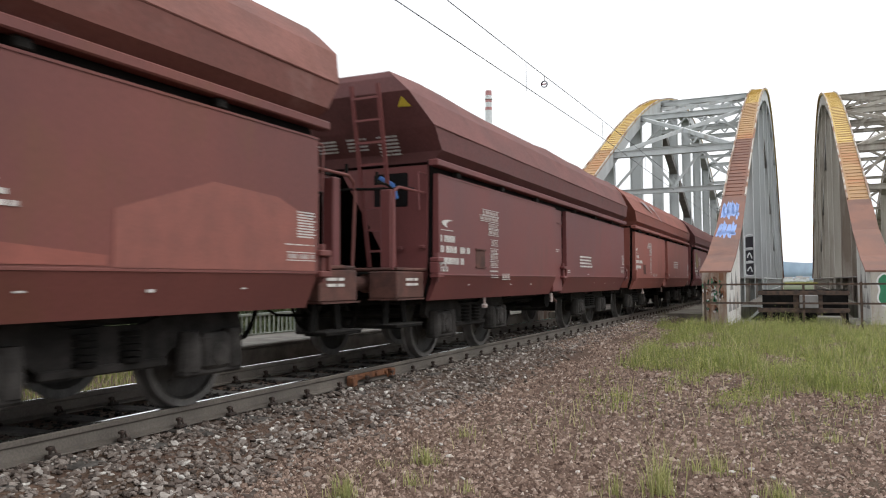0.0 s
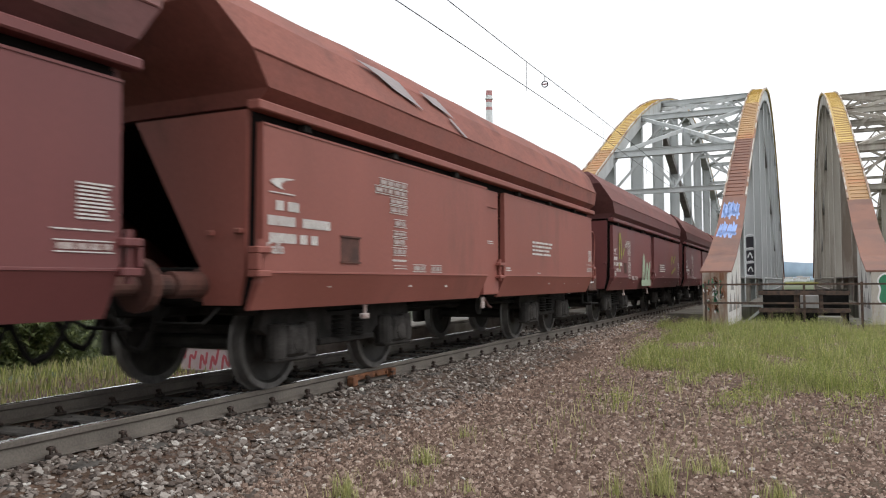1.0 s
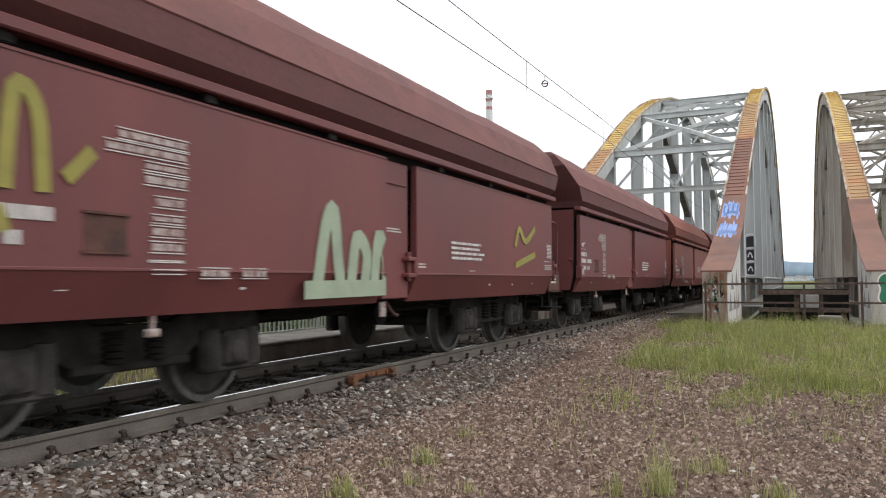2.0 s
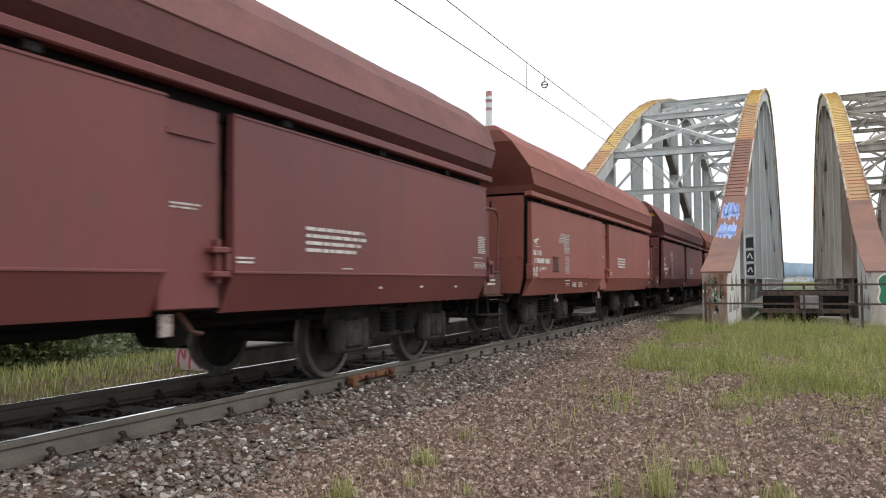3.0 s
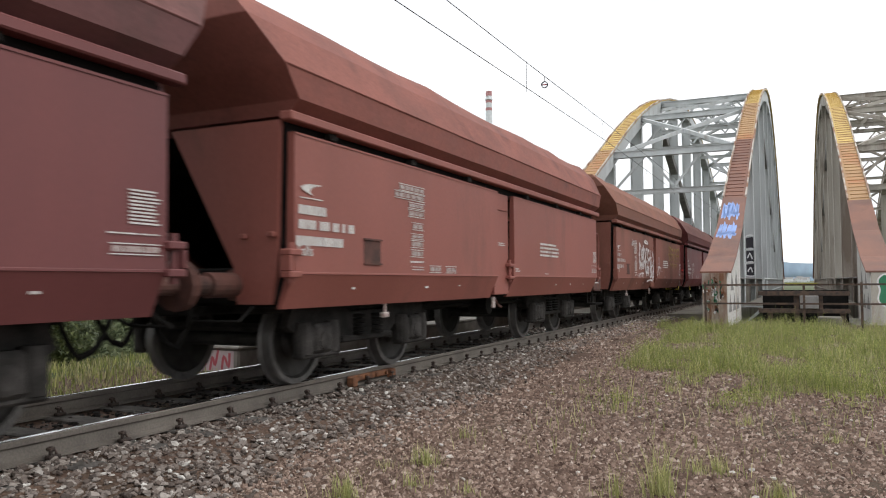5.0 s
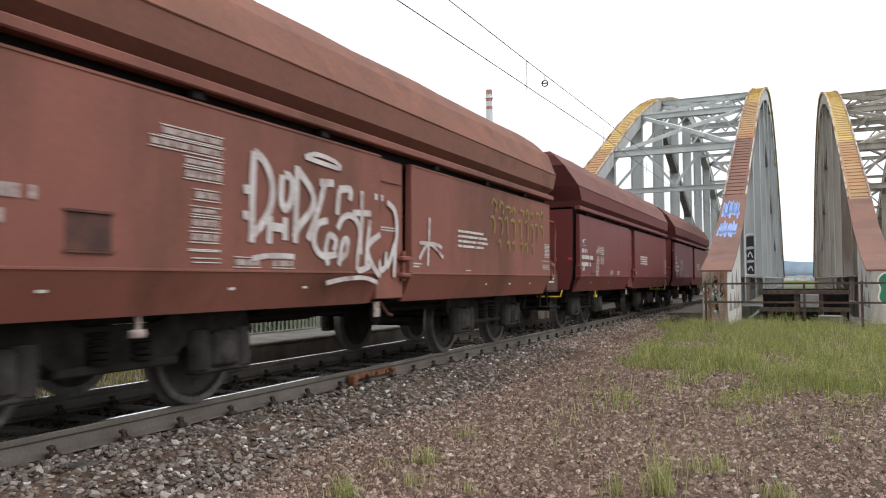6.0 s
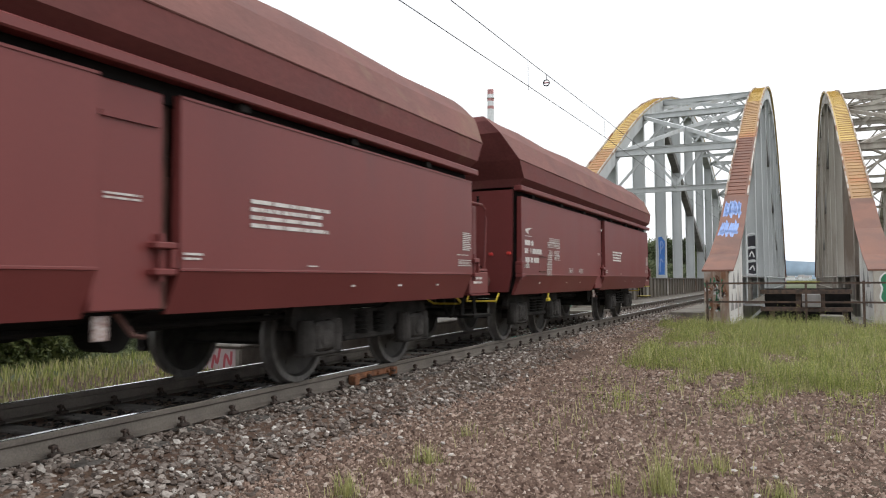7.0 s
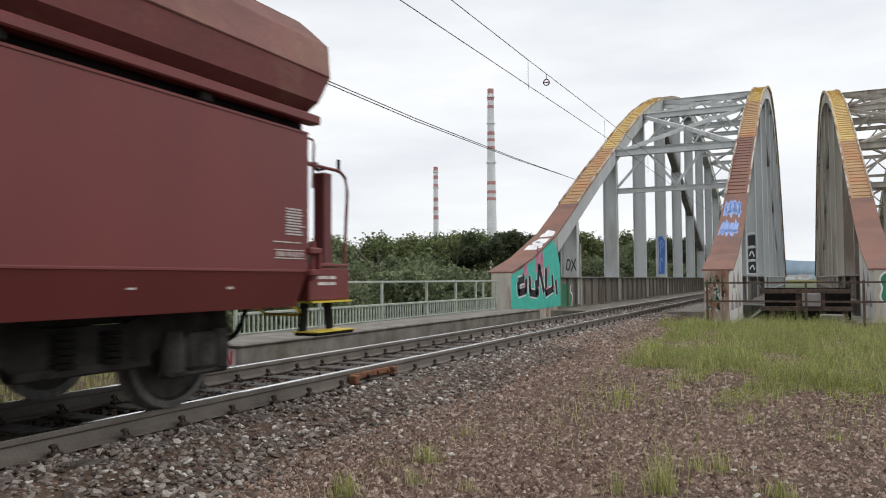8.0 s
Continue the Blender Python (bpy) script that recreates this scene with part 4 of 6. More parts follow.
    # frames and wind bracing between the two arches
    for i in range(1, 10):
        yp = 32.0 + 8 * i
        zt = arch_z(yp) - 0.2
        part("cross_beam", Shape().box(-3.05, 3.05, yp - 0.11, yp + 0.11, zt - 0.28, zt).box(-3.05, 3.05, yp - 0.17, yp + 0.17, zt, zt + 0.03).box(-3.05, 3.05, yp - 0.17, yp + 0.17, zt - 0.31, zt - 0.28), grey, bridge)
        lo = zt - 2.05
        if lo > 5.2:
            part("lower_beam", Shape().box(-3.05, 3.05, yp - 0.09, yp + 0.09, lo - 0.24, lo).box(-3.05, 3.05, yp - 0.15, yp + 0.15, lo, lo + 0.03), grey, bridge)
            for a, b in (((-3.0, lo + 0.1), (-1.4, zt - 0.2)), ((-1.4, zt - 0.2), (0, lo + 0.1)), ((0, lo + 0.1), (1.4, zt - 0.2)), ((1.4, zt - 0.2), (3.0, lo + 0.1))):
                part("sway_brace", Shape().bar((a[0], yp, a[1]), (b[0], yp, b[1]), 0.10, 0.12), grey, bridge)
        if i < 9:
            zn = arch_z(yp + 8) - 0.35
            for a, b in (((-3.0, yp, zt - 0.1), (0, yp + 4, (zt + zn) / 2)), ((3.0, yp, zt - 0.1), (0, yp + 4, (zt + zn) / 2)), ((0, yp + 4, (zt + zn) / 2), (-3.0, yp + 8, zn)), ((0, yp + 4, (zt + zn) / 2), (3.0, yp + 8, zn))):
                part("wind_brace", Shape().bar(a, b, 0.2, 0.2), grey, bridge)
    part("deck", Shape().box(-3.05, -1.35, 28, 120.4, -0.5, -0.12).box(1.35, 3.05, 28, 120.4, -0.5, -0.12).box(-1.35, 1.35, 26, 120.4, -0.9, -0.42), GIRDER, bridge)
    # outside brackets and walkway
    for side in (-1, 1):
        br = part("walkway_bracket", Shape().bar((0, 0, -0.6), (side * 0.75, 0, 0.1), 0.06, 0.08).bar((side * 0.75, 0, 0.1), (side * 0.75, 0, 1.15), 0.05, 0.06).bar((0, 0, 0.1), (side * 0.75, 0, 0.1), 0.06, 0.06), grey, bridge)
        br.matrix_basis = pose(side * 3.74, 30.0, 0)
        for i in range(1, 12):
            share("walkway_bracket", br.data, pose(side * 3.74, 30.0 + i * 2.667, 0), bridge)
        part("walkway_rail", Shape().tube([(side * 4.5, 30, 1.12), (side * 4.5, 62, 1.12)], 0.03).tube([(side * 4.5, 30, 0.6), (side * 4.5, 62, 0.6)], 0.025), grey, bridge)
        part("walkway_plate", Shape().box(*sorted((side * 3.74, side * 4.5)), 30, 62, 0.11, 0.15), GIRDER, bridge)
    return bridge


bridge = build_bridge("grey steel arch railway bridge with ochre and rust-red top plates")
bridge_two = build_bridge("browner grey steel arch railway bridge with ochre top plates", BROWNGREY)
bridge_two.matrix_basis = pose(11.4, 3.5, 0)


# ---- abutments and overhead line ----
tagged(part("abutment", Shape().soft(-4.4, 4.3, 23.2, 28.6, -7.2, -0.36, 0.04), CONCRETE), "worn concrete bridge abutment", "abutment", kind="structure")
tagged(part("abutment", Shape().soft(7.2, 17, 26.4, 31.6, -7.2, -0.36, 0.04), CONCRETE), "worn concrete bridge abutment", "abutment", kind="structure")
tagged(part("abutment_far", Shape().soft(-4.4, 16, 115.4, 124, -7.2, -0.5, 0.04), CONCRETE), "worn concrete far bridge abutment", "abutment", kind="structure")


def sag(a, b, drop, n=24):
    return [tuple(a[i] + (b[i] - a[i]) * t - (drop * 4 * t * (1 - t) if i == 2 else 0) for i in range(3)) for t in [k / n for k in range(n + 1)]]


def overhead_line():
    line = tagged(new("overhead_line"), "contact wire and carrier cable hung above the track", "overhead line")
    part("contact_wire", Shape().tube(sag((0, -20, 5.08), (0, 24.66, 5.68), 0.0), 0.0085, 6).tube(sag((0, 24.66, 5.68), (0, 130, 5.7), 0.0), 0.0085, 6), WIRE, line)
    part("carrier_wire", Shape().tube([(0, -30, 6.7), (0, -10, 6.3), (0, 4, 6.16), (0, 12.4, 6.15), (0, 16.8, 6.18), (0, 24.3, 6.27), (0, 40, 6.35), (0, 72, 6.5), (0, 125, 6.6)], 0.0085, 6), WIRE, line)
    for y in (4.0, 10.0, 16.65, 24.3, 32, 40, 48, 56, 64):
        part("dropper", Shape().tube([(0, y, 5.48), (0, y, 6.2)], 0.006, 5), WIRE, line)
    w = Shape()
    ring = lambda r, d: [(r * math.cos(t), 18.06 + d, 5.98 + r * math.sin(t)) for t in [2 * math.pi * j / 20 for j in range(20)]]
    w.loft([ring(0.066, -0.015), ring(0.086, -0.015), ring(0.086, 0.015), ring(0.066, 0.015), ring(0.066, -0.015)], caps=False)
    w.bar((-0.066, 18.06, 5.98), (0.066, 18.06, 5.98), 0.022, 0.022)
    part("section_marker", w, BLACKP, line, "small dark ring hanging on the carrier cable")
    part("marker_bar", Shape().box(-0.05, 0.05, 18.035, 18.045, 5.97, 5.99), REDP, line)
    part("marker_hanger", Shape().tube([(0, 18.06, 6.06), (0, 18.06, 6.19)], 0.008, 5), WIRE, line)
    feed = tagged(new("feeder_cable"), "pair of thin feeder cables beside the track", "cable")
    for d in (0, 0.07):
        part("cable", Shape().tube([(-3.85, -20, 6.4 + d), (-3.85, 0, 5.72 + d), (-3.85, 14.2, 5.47 + d), (-3.85, 18.3, 5.44 + d), (-3.85, 26.5, 5.54 + d * 0.6), (-3.85, 34.6, 5.76)], 0.012, 6), WIRE, feed)


overhead_line()


# ---- walkway, plinth and railing on the far side ----
def far_side():
    plinth = tagged(new("concrete_plinth"), "low weathered concrete retaining kerb beside the track with red graffiti", "kerb")
    part("kerb_body", Shape().soft(-3.3, -2.02, 9.05, 23.55, -0.45, 0.06, 0.03), CONCRETE, plinth)
    part("footing", Shape().soft(-3.75, -3.3, 10.4, 23.55, -0.5, 0.03, 0.03), CONCRETE, plinth)
    part("coping", Shape().soft(-3.32, -1.98, 9.01, 23.5, 0.061, 0.11, 0.02), CONCRETE, plinth)
    put2 = lambda u, v, d: (-3.26 + u * 1.1, 9.048 - d, -0.3 + v)
    rng = random.Random(5)
    strokes = []
    for k in range(5):
        u = 0.02 + k * 0.2
        strokes.append(ribbon([(u + rng.uniform(-0.03, 0.03), 0.04), (u + 0.05, rng.uniform(0.24, 0.36)), (u + rng.uniform(0.08, 0.15), rng.uniform(0.08, 0.2)), (u + 0.15, rng.uniform(0.22, 0.36))], 0.04, 0.004, put2))
    for s in strokes:
        part("graffiti", s, REDP, plinth, "red spray-painted tag")
    white = [blob([(0.0, 0.02), (1.04, 0.02), (1.04, 0.34), (0.0, 0.35)], 0.0025, put2)]
    part("graffiti_ground", merge(*white), plain("pale_paint_patch", (0.45, 0.36, 0.36)), plinth)
    rail = tagged(new("railing"), "pale green steel railing with thin balusters", "railing")
    x = -3.45
    for y in (10.6, 13.2, 15.8, 18.2, 20.1, 21.6, 22.2, 23.3):
        part("railing_post", Shape().soft(x - 0.03, x + 0.03, y - 0.03, y + 0.03, 0.06, 1.04, 0.006), FENCE, rail)
    part("top_rail", Shape().soft(x - 0.035, x + 0.035, 10.6, 23.4, 1.0, 1.05, 0.008), FENCE, rail)
    part("middle_rail", Shape().soft(x - 0.03, x + 0.03, 10.6, 23.4, 0.45, 0.50, 0.008), FENCE, rail)
    part("bottom_rail", Shape().soft(x - 0.02, x + 0.02, 10.6, 23.4, 0.10, 0.13, 0.006), FENCE, rail)
    bal = part("baluster", Shape().box(-0.012, 0.012, -0.018, 0.018, 0.12, 0.46), FENCE, rail)
    bal.matrix_basis = pose(x - 0.012, 10.72, 0)
    for i in range(1, 97):
        share("baluster", bal.data, pose(x - 0.012 + random.uniform(-0.006, 0.006), 10.72 + i * 0.131, 0, random.uniform(-2, 2), 0, 0), rail)
    fence = tagged(new("pipe_fence"), "rusty two-rail pipe barrier across the gap between bridges", "barrier")
    for z in (0.93, 0.42):
        part("fence_rail", Shape().bar((3.2, 22.4, z), (16.0, 22.4, z), 0.04, 0.05), DARKRUST, fence)
    for xx in (3.25, 5.75, 7.1, 9.6, 12.0):
        part("fence_post", Shape().bar((xx, 22.4, -0.35), (xx, 22.4, 0.98), 0.06, 0.06), DARKRUST, fence)
    part("marker_strip", Shape().soft(5.3, 6.1, 22.36, 22.375, 0.945, 0.975, 0.003), LIMEP, fence, "faded yellow-green strip")
    trestle = tagged(new("steel_trestle"), "dark rusty steel trestle between the two bridges", "trestle")
    for xx in (4.75, 5.55, 6.25, 6.9):
        part("leg", Shape().bar((xx, 27.5, -3.5), (xx, 27.5, 0.7 if xx in (5.55, 6.25) else 0.1), 0.16, 0.16), DARKRUST, trestle)
    for z in (0.62, 0.05, -0.4):
        part("beam", Shape().bar((4.4, 27.4, z), (7.1, 27.4, z), 0.18, 0.14), DARKRUST, trestle)
    part("control_box", Shape().soft(5.65, 6.2, 27.2, 27.5, 0.12, 0.55, 0.02), GREYDARK, trestle)
    # Black sheet added behind the trestle to darken the open gap.
    part("dark_backing", Shape().box(4.5, 7.1, 28.2, 28.3, -6, 0.72), UNDER, trestle)
    stones = tagged(part("stone_block", Shape().soft(6.1, 6.7, 23.6, 24.2, -0.4, 0.02, 0.03), CONCRETE), "rough concrete block beside the abutment", "block")


far_side()


# ---- graffiti and stains on the bridge feet ----
def bridge_graffiti():
    face = lambda u, v, d: (-3.04 + d, 23.62 + u, -0.02 + v)
    outline = [(0.02, 0.02), (5.7, 0.02), (5.7, 1.6), (5.2, 2.4), (4.6, 2.65), (3.4, 2.2), (2.2, 1.72), (0.02, 1.2)]
    mural = part("graffiti_mural", blob(outline, 0.006, face), TURQ, bridge, "turquoise graffiti mural on the steel arch foot")
    face2 = lambda u, v, d: (-3.034 + d, 23.62 + u, -0.02 + v)
    face3 = lambda u, v, d: (-3.030 + d, 23.62 + u, -0.02 + v)
    face4 = lambda u, v, d: (-3.026 + d, 23.62 + u, -0.02 + v)
    rng = random.Random(9)
    letters = [[(0.7, 1.0), (0.75, 0.55)], [(0.72, 0.62), (1.5, 0.7)], [(1.5, 0.62), (1.55, 1.1)], [(0.7, 1.02), (1.35, 1.1)], [(1.9, 1.2), (1.95, 0.6)], [(1.9, 0.62), (2.75, 0.55)], [(2.7, 0.5), (2.6, 1.05)],
               [(2.95, 1.65), (2.8, 0.5)], [(3.0, 1.6), (3.55, 0.6)], [(3.8, 1.5), (3.8, 0.5)], [(3.75, 0.55), (4.7, 0.72)], [(4.7, 0.6), (4.6, 1.25)], [(5.05, 1.05), (5.2, 0.5)]]
    part("graffiti_outline", merge(*[ribbon(l, 0.36, 0.003, face2) for l in letters]), WHITEP, mural)
    part("graffiti_letters", merge(*[ribbon(l, 0.25, 0.003, face3) for l in letters]), BLACKP, mural)
    pk = [[(2.6, 1.35), (2.9, 2.2), (3.0, 1.5)], [(3.1, 1.3), (3.35, 2.1), (3.5, 1.2)], [(1.2, 1.15), (1.5, 1.5), (1.7, 1.2)], [(3.9, 1.0), (4.1, 1.6)]]
    part("graffiti_fill", merge(*[ribbon(l, 0.24, 0.003, face2) for l in pk]), PINKP, mural)
    part("graffiti_shine", merge(*[ribbon([(u, v), (u + 0.3, v + 0.12)], 0.08, 0.003, face4) for u, v in ((1.1, 0.8), (2.0, 0.95), (2.8, 0.75), (3.8, 0.7), (4.7, 0.7))]), PINKP, mural)
    panel = lambda u, v, d: (-3.055 + d, 29.6 + u, -0.05 + v)
    lobe = [(0.0, 0.0), (1.4, 0.0), (1.5, 0.45), (1.2, 0.62), (1.35, 0.9), (0.0, 0.95)]
    leaf = part("graffiti_panel", blob(lobe, 0.004, panel), GREENP, bridge, "green graffiti panel on the girder")
    part("graffiti_outline", ribbon(lobe[1:5], 0.09, 0.008, panel), WHITEP, leaf)
    # pale plates on the outer sides of the arch feet, with dark lattice openings
    for span in (bridge, bridge_two):
        for side in (-1, 1):
            edge = [(23.64, -0.4), (23.64, 1.2), (25.8, 1.7), (29.0, 2.7), (29.3, 2.7), (29.3, -0.4)]
            sheet = part("side_plate", Shape().along(edge, *sorted((side * 3.722, side * 3.736)), "x"), PALESTEEL, span, "pale flaking painted side plate")
            for y0, z0 in ((24.0, 0.1), (25.6, 0.1), (27.2, 0.1), (24.8, 0.75), (26.6, 0.85)):
                hole = [(y0, z0), (y0 + 1.2, z0), (y0 + 0.6, z0 + 0.55)]
                part("lattice_opening", Shape().along(hole, *sorted((side * 3.737, side * 3.741)), "x"), GREYDARK, sheet)
    # post tags
    tag = lambda u, v, d: (-3.0 + u * 0.6 - 0.66, 31.97 - d, 1.2 + v)
    part_black = part("graffiti_tag", merge(ribbon([(0.2, 0.3), (0.3, 0.7), (0.5, 0.6), (0.4, 0.3), (0.2, 0.3)], 0.07, 0.004, tag), ribbon([(0.55, 0.2), (0.9, 0.75)], 0.07, 0.004, tag), ribbon([(0.6, 0.7), (0.95, 0.2)], 0.07, 0.004, tag)), BLACKP, bridge, "black spray-painted tag on a grey bridge post")
    blue = lambda u, v, d: (-3.7 + u * 0.62, 55.97 - d, 1.3 + v)
    part("graffiti_tag", blob([(0.15, 0.1), (0.85, 0.1), (0.9, 1.2), (0.95, 2.5), (0.6, 2.85), (0.2, 2.8), (0.25, 1.5)], 0.004, blue), DEEPBLUE, bridge, "deep blue graffiti on a grey bridge post")
    blue2 = lambda u, v, d: (-3.7 + u * 0.62, 55.963 - d, 1.3 + v)
    part("graffiti_tag", merge(ribbon([(0.35, 0.3), (0.4, 1.2), (0.7, 1.0)], 0.12, 0.003, blue2), ribbon([(0.4, 1.6), (0.5, 2.5), (0.75, 2.2), (0.45, 1.9)], 0.12, 0.003, blue2)), BLUEP, bridge, "pale blue strokes over the deep blue graffiti")

    def on_cover(bx, y0, y1):
        def put(u, v, d):
            y = y0 + (y1 - y0) * v
            return (bx + 0.7 * u, y, arch_z(y) + 0.004 + d)
        return put
    cov = on_cover(3.05, 27.6, 31.6)
    st, tagr = [], random.Random(12)
    for j, base in enumerate((0.05, 0.55)):
        for i in range(4):
            u = 0.1 + i * 0.22
            heights = (0.02, 0.4, 0.1, 0.36, 0.22, 0.04)
            st.append(ribbon([(u + (-0.07, -0.03, 0.03, 0.08, 0.0, 0.1)[n] + tagr.uniform(-0.03, 0.03), base + h + tagr.uniform(-0.05, 0.05)) for n, h in enumerate(heights)], 0.085, 0.004, cov))
        st.append(ribbon([(0.08, base + 0.08), (0.5, base + 0.16), (0.92, base + 0.1)], 0.07, 0.004, cov))
    part("graffiti_tag", merge(*st), BLUEP, bridge, "pale blue graffiti letters on the rust-red arch plate")
    cov2 = on_cover(-3.72, 26.5, 31.5)
    part("graffiti_tag", merge(ribbon([(0.1, 0.1), (0.9, 0.12), (0.2, 0.25), (0.9, 0.27)], 0.12, 0.004, cov2), ribbon([(0.2, 0.42), (0.9, 0.45), (0.3, 0.5)], 0.1, 0.004, cov2)), WHITEP, bridge, "white spray strokes on the rust-red arch plate")
    out = lambda u, v, d: (3.34 + u * 0.55, 39.978 - d, 1.3 + v * 0.77)
    part("graffiti_panel", merge(*[blob([(0.0, v), (0.62, v), (0.62, v + 0.75), (0.0, v + 0.7)], 0.004, out) for v in (0.0, 0.85, 1.7)]), BLACKP, bridge, "black and white graffiti blocks on a bridge post")
    out2 = lambda u, v, d: (3.34 + u * 0.55, 39.973 - d, 1.3 + v * 0.77)
    part("graffiti_lines", merge(*[ribbon([(-0.05, v), (0.66, v), (0.66, v + 0.8), (-0.05, v + 0.76), (-0.05, v)], 0.08, 0.003, out2) for v in (0.0, 0.85, 1.7)] + [ribbon([(0.1, 0.25), (0.35, 0.5), (0.5, 0.2)], 0.1, 0.003, out2), ribbon([(0.1, 1.1), (0.3, 1.4), (0.5, 1.05)], 0.1, 0.003, out2)]), WHITEP, bridge, "white outlines round black graffiti blocks")
    gr = lambda u, v, d: (-3.7 + u, 23.595 - d, 0.0 + v)
    lobes = [(0.06 + 0.3 + 0.3 * math.cos(t) * (0.75 + 0.25 * math.cos(3 * t)), 0.72 + 0.5 * math.sin(t) * (0.85 - 0.15 * math.cos(2 * t))) for t in [2 * math.pi * j / 26 for j in range(26)]]
    green = part("graffiti_tag", blob(lobes, 0.004, gr), GREENP, bridge_two, "green graffiti with a pale outline on the arch foot")
    gr2 = lambda u, v, d: (-3.7 + u, 23.59 - d, 0.0 + v)
    part("graffiti_outline", ribbon(lobes + [lobes[0]], 0.05, 0.003, gr2), WHITEP, green)
    base = lambda u, v, d: (3.04 + u, 23.595 - d, 0.0 + v)
    rs = random.Random(3)
    for m, nm in ((RUST, "rust-brown scrawl on the arch foot"), (WHITEP, "white scrawl on the arch foot"), (GREENP, "green scrawl on the arch foot")):
        part("graffiti_scrawl", merge(*[ribbon([(u, v), (u + rs.uniform(-0.06, 0.1), v + rs.uniform(0.05, 0.2)), (u + rs.uniform(0, 0.12), v + rs.uniform(-0.05, 0.1))], 0.03, 0.003, base) for u, v in [(rs.uniform(0.05, 0.52), rs.uniform(0.1, 1.05)) for _ in range(16)]]), m, bridge, nm)
    for xx in (3.28, 3.5):
        part("cover_strip", Shape().box(xx - 0.02, xx + 0.02, 23.55, 23.594, -0.1, 1.27), RUSTGREY, bridge, "thin steel strip on the arch foot")


bridge_graffiti()


FADEDLIME = material("faded_yellow_spray", [(0.24, 0.15, 0.045), (0.3, 0.22, 0.055)], 0.75, scale=6, bump=0.0, grain=0.2, dirt=(0.2, 0.085, 0.05), dirt_at=0.5)
SPRAY = material("thin_white_spray", [(0.42, 0.37, 0.36), (0.6, 0.57, 0.56)], 0.75, scale=5, bump=0.0, grain=0.2, dirt=(0.27, 0.15, 0.13), dirt_at=0.58)


def wagon_graffiti(k, strokes, w, mat, label):
    f = lambda u, v, d: ((1.4925 if -0.55 < u < 0.1 else 1.5425) + d, u, v)
    for s in strokes:
        part("graffiti", ribbon(s, w, 0.003, f), mat, WAGONS[k], label)


wagon_graffiti(3, [[(-1.9, 1.0), (-1.75, 1.6), (-1.62, 1.75), (-1.55, 1.3), (-1.5, 1.05)], [(-1.3, 1.05), (-1.2, 1.5), (-1.0, 1.35), (-1.05, 1.0)], [(-0.85, 1.0), (-0.75, 1.55), (-0.6, 1.3), (-0.6, 1.0)], [(-2.1, 0.98), (-0.6, 0.99)]], 0.17, plain("pale_green_spray_paint", (0.3, 0.36, 0.26)), "pale green graffiti letters")
wagon_graffiti(3, [[(-5.0, 1.6), (-4.95, 2.2), (-4.8, 2.1), (-4.75, 1.6)], [(-4.6, 1.7), (-4.4, 1.9)], [(-5.05, 1.5), (-5.0, 1.35)], [(3.6, 1.6), (3.8, 1.9), (4.1, 1.7), (4.6, 1.95)], [(3.6, 1.3), (4.6, 1.5)]], 0.1, LIMEP, "yellow-green graffiti")
upper_row = [[(-2.68, 2.14), (-2.7, 1.85), (-2.71, 1.38)], [(-2.68, 2.14), (-2.53, 2.06), (-2.44, 1.88), (-2.47, 1.68), (-2.6, 1.52), (-2.7, 1.45)], [(-2.81, 1.81), (-2.73, 1.82)], [(-2.82, 1.6), (-2.75, 1.6)], [(-2.47, 1.62), (-2.48, 1.38)], [(-2.26, 1.62), (-2.26, 1.42)], [(-2.47, 1.53), (-2.26, 1.52)], [(-2.3, 1.99), (-2.32, 1.79), (-2.26, 1.69), (-2.17, 1.8), (-2.17, 1.97), (-2.27, 2.0)], [(-2.08, 2.1), (-2.1, 1.71), (-2.11, 1.4)], [(-2.08, 2.07), (-1.85, 1.89), (-1.85, 1.73), (-2.05, 1.56), (-2.13, 1.45)], [(-1.73, 1.99), (-1.49, 2.01)], [(-1.64, 1.99), (-1.78, 1.68), (-1.92, 1.44)], [(-1.39, 1.96), (-1.43, 1.71)], [(-1.39, 1.96), (-1.19, 1.98), (-1.2, 1.87)]]
lower_row = [[(-1.59, 1.64), (-1.76, 1.59), (-1.82, 1.42), (-1.69, 1.3), (-1.44, 1.32)], [(-1.57, 1.51), (-1.63, 1.37), (-1.59, 1.21)], [(-1.57, 1.51), (-1.45, 1.46), (-1.49, 1.35)], [(-1.4, 1.21), (-1.33, 1.44), (-1.24, 1.47), (-1.27, 1.33), (-1.4, 1.27)], [(-1.42, 1.57), (-1.34, 1.67), (-1.19, 1.72), (-1.02, 1.62), (-0.99, 1.33)], [(-0.96, 1.99), (-0.97, 1.63), (-1.06, 1.19), (-0.8, 1.22)], [(-1.15, 1.75), (-0.78, 1.77)], [(-0.8, 1.7), (-0.86, 1.4), (-0.88, 1.22)], [(-0.59, 1.56), (-0.86, 1.4), (-0.68, 1.16), (-0.5, 1.1)], [(-0.7, 1.96), (-0.43, 1.97)], [(-0.52, 1.97), (-0.56, 1.79)], [(-0.34, 1.93), (-0.16, 1.84), (-0.13, 1.55), (-0.35, 1.2)], [(-0.5, 1.38), (-0.6, 1.19), (-0.4, 1.2), (-0.37, 1.38)], [(-0.15, 1.49), (-0.19, 1.1)]]
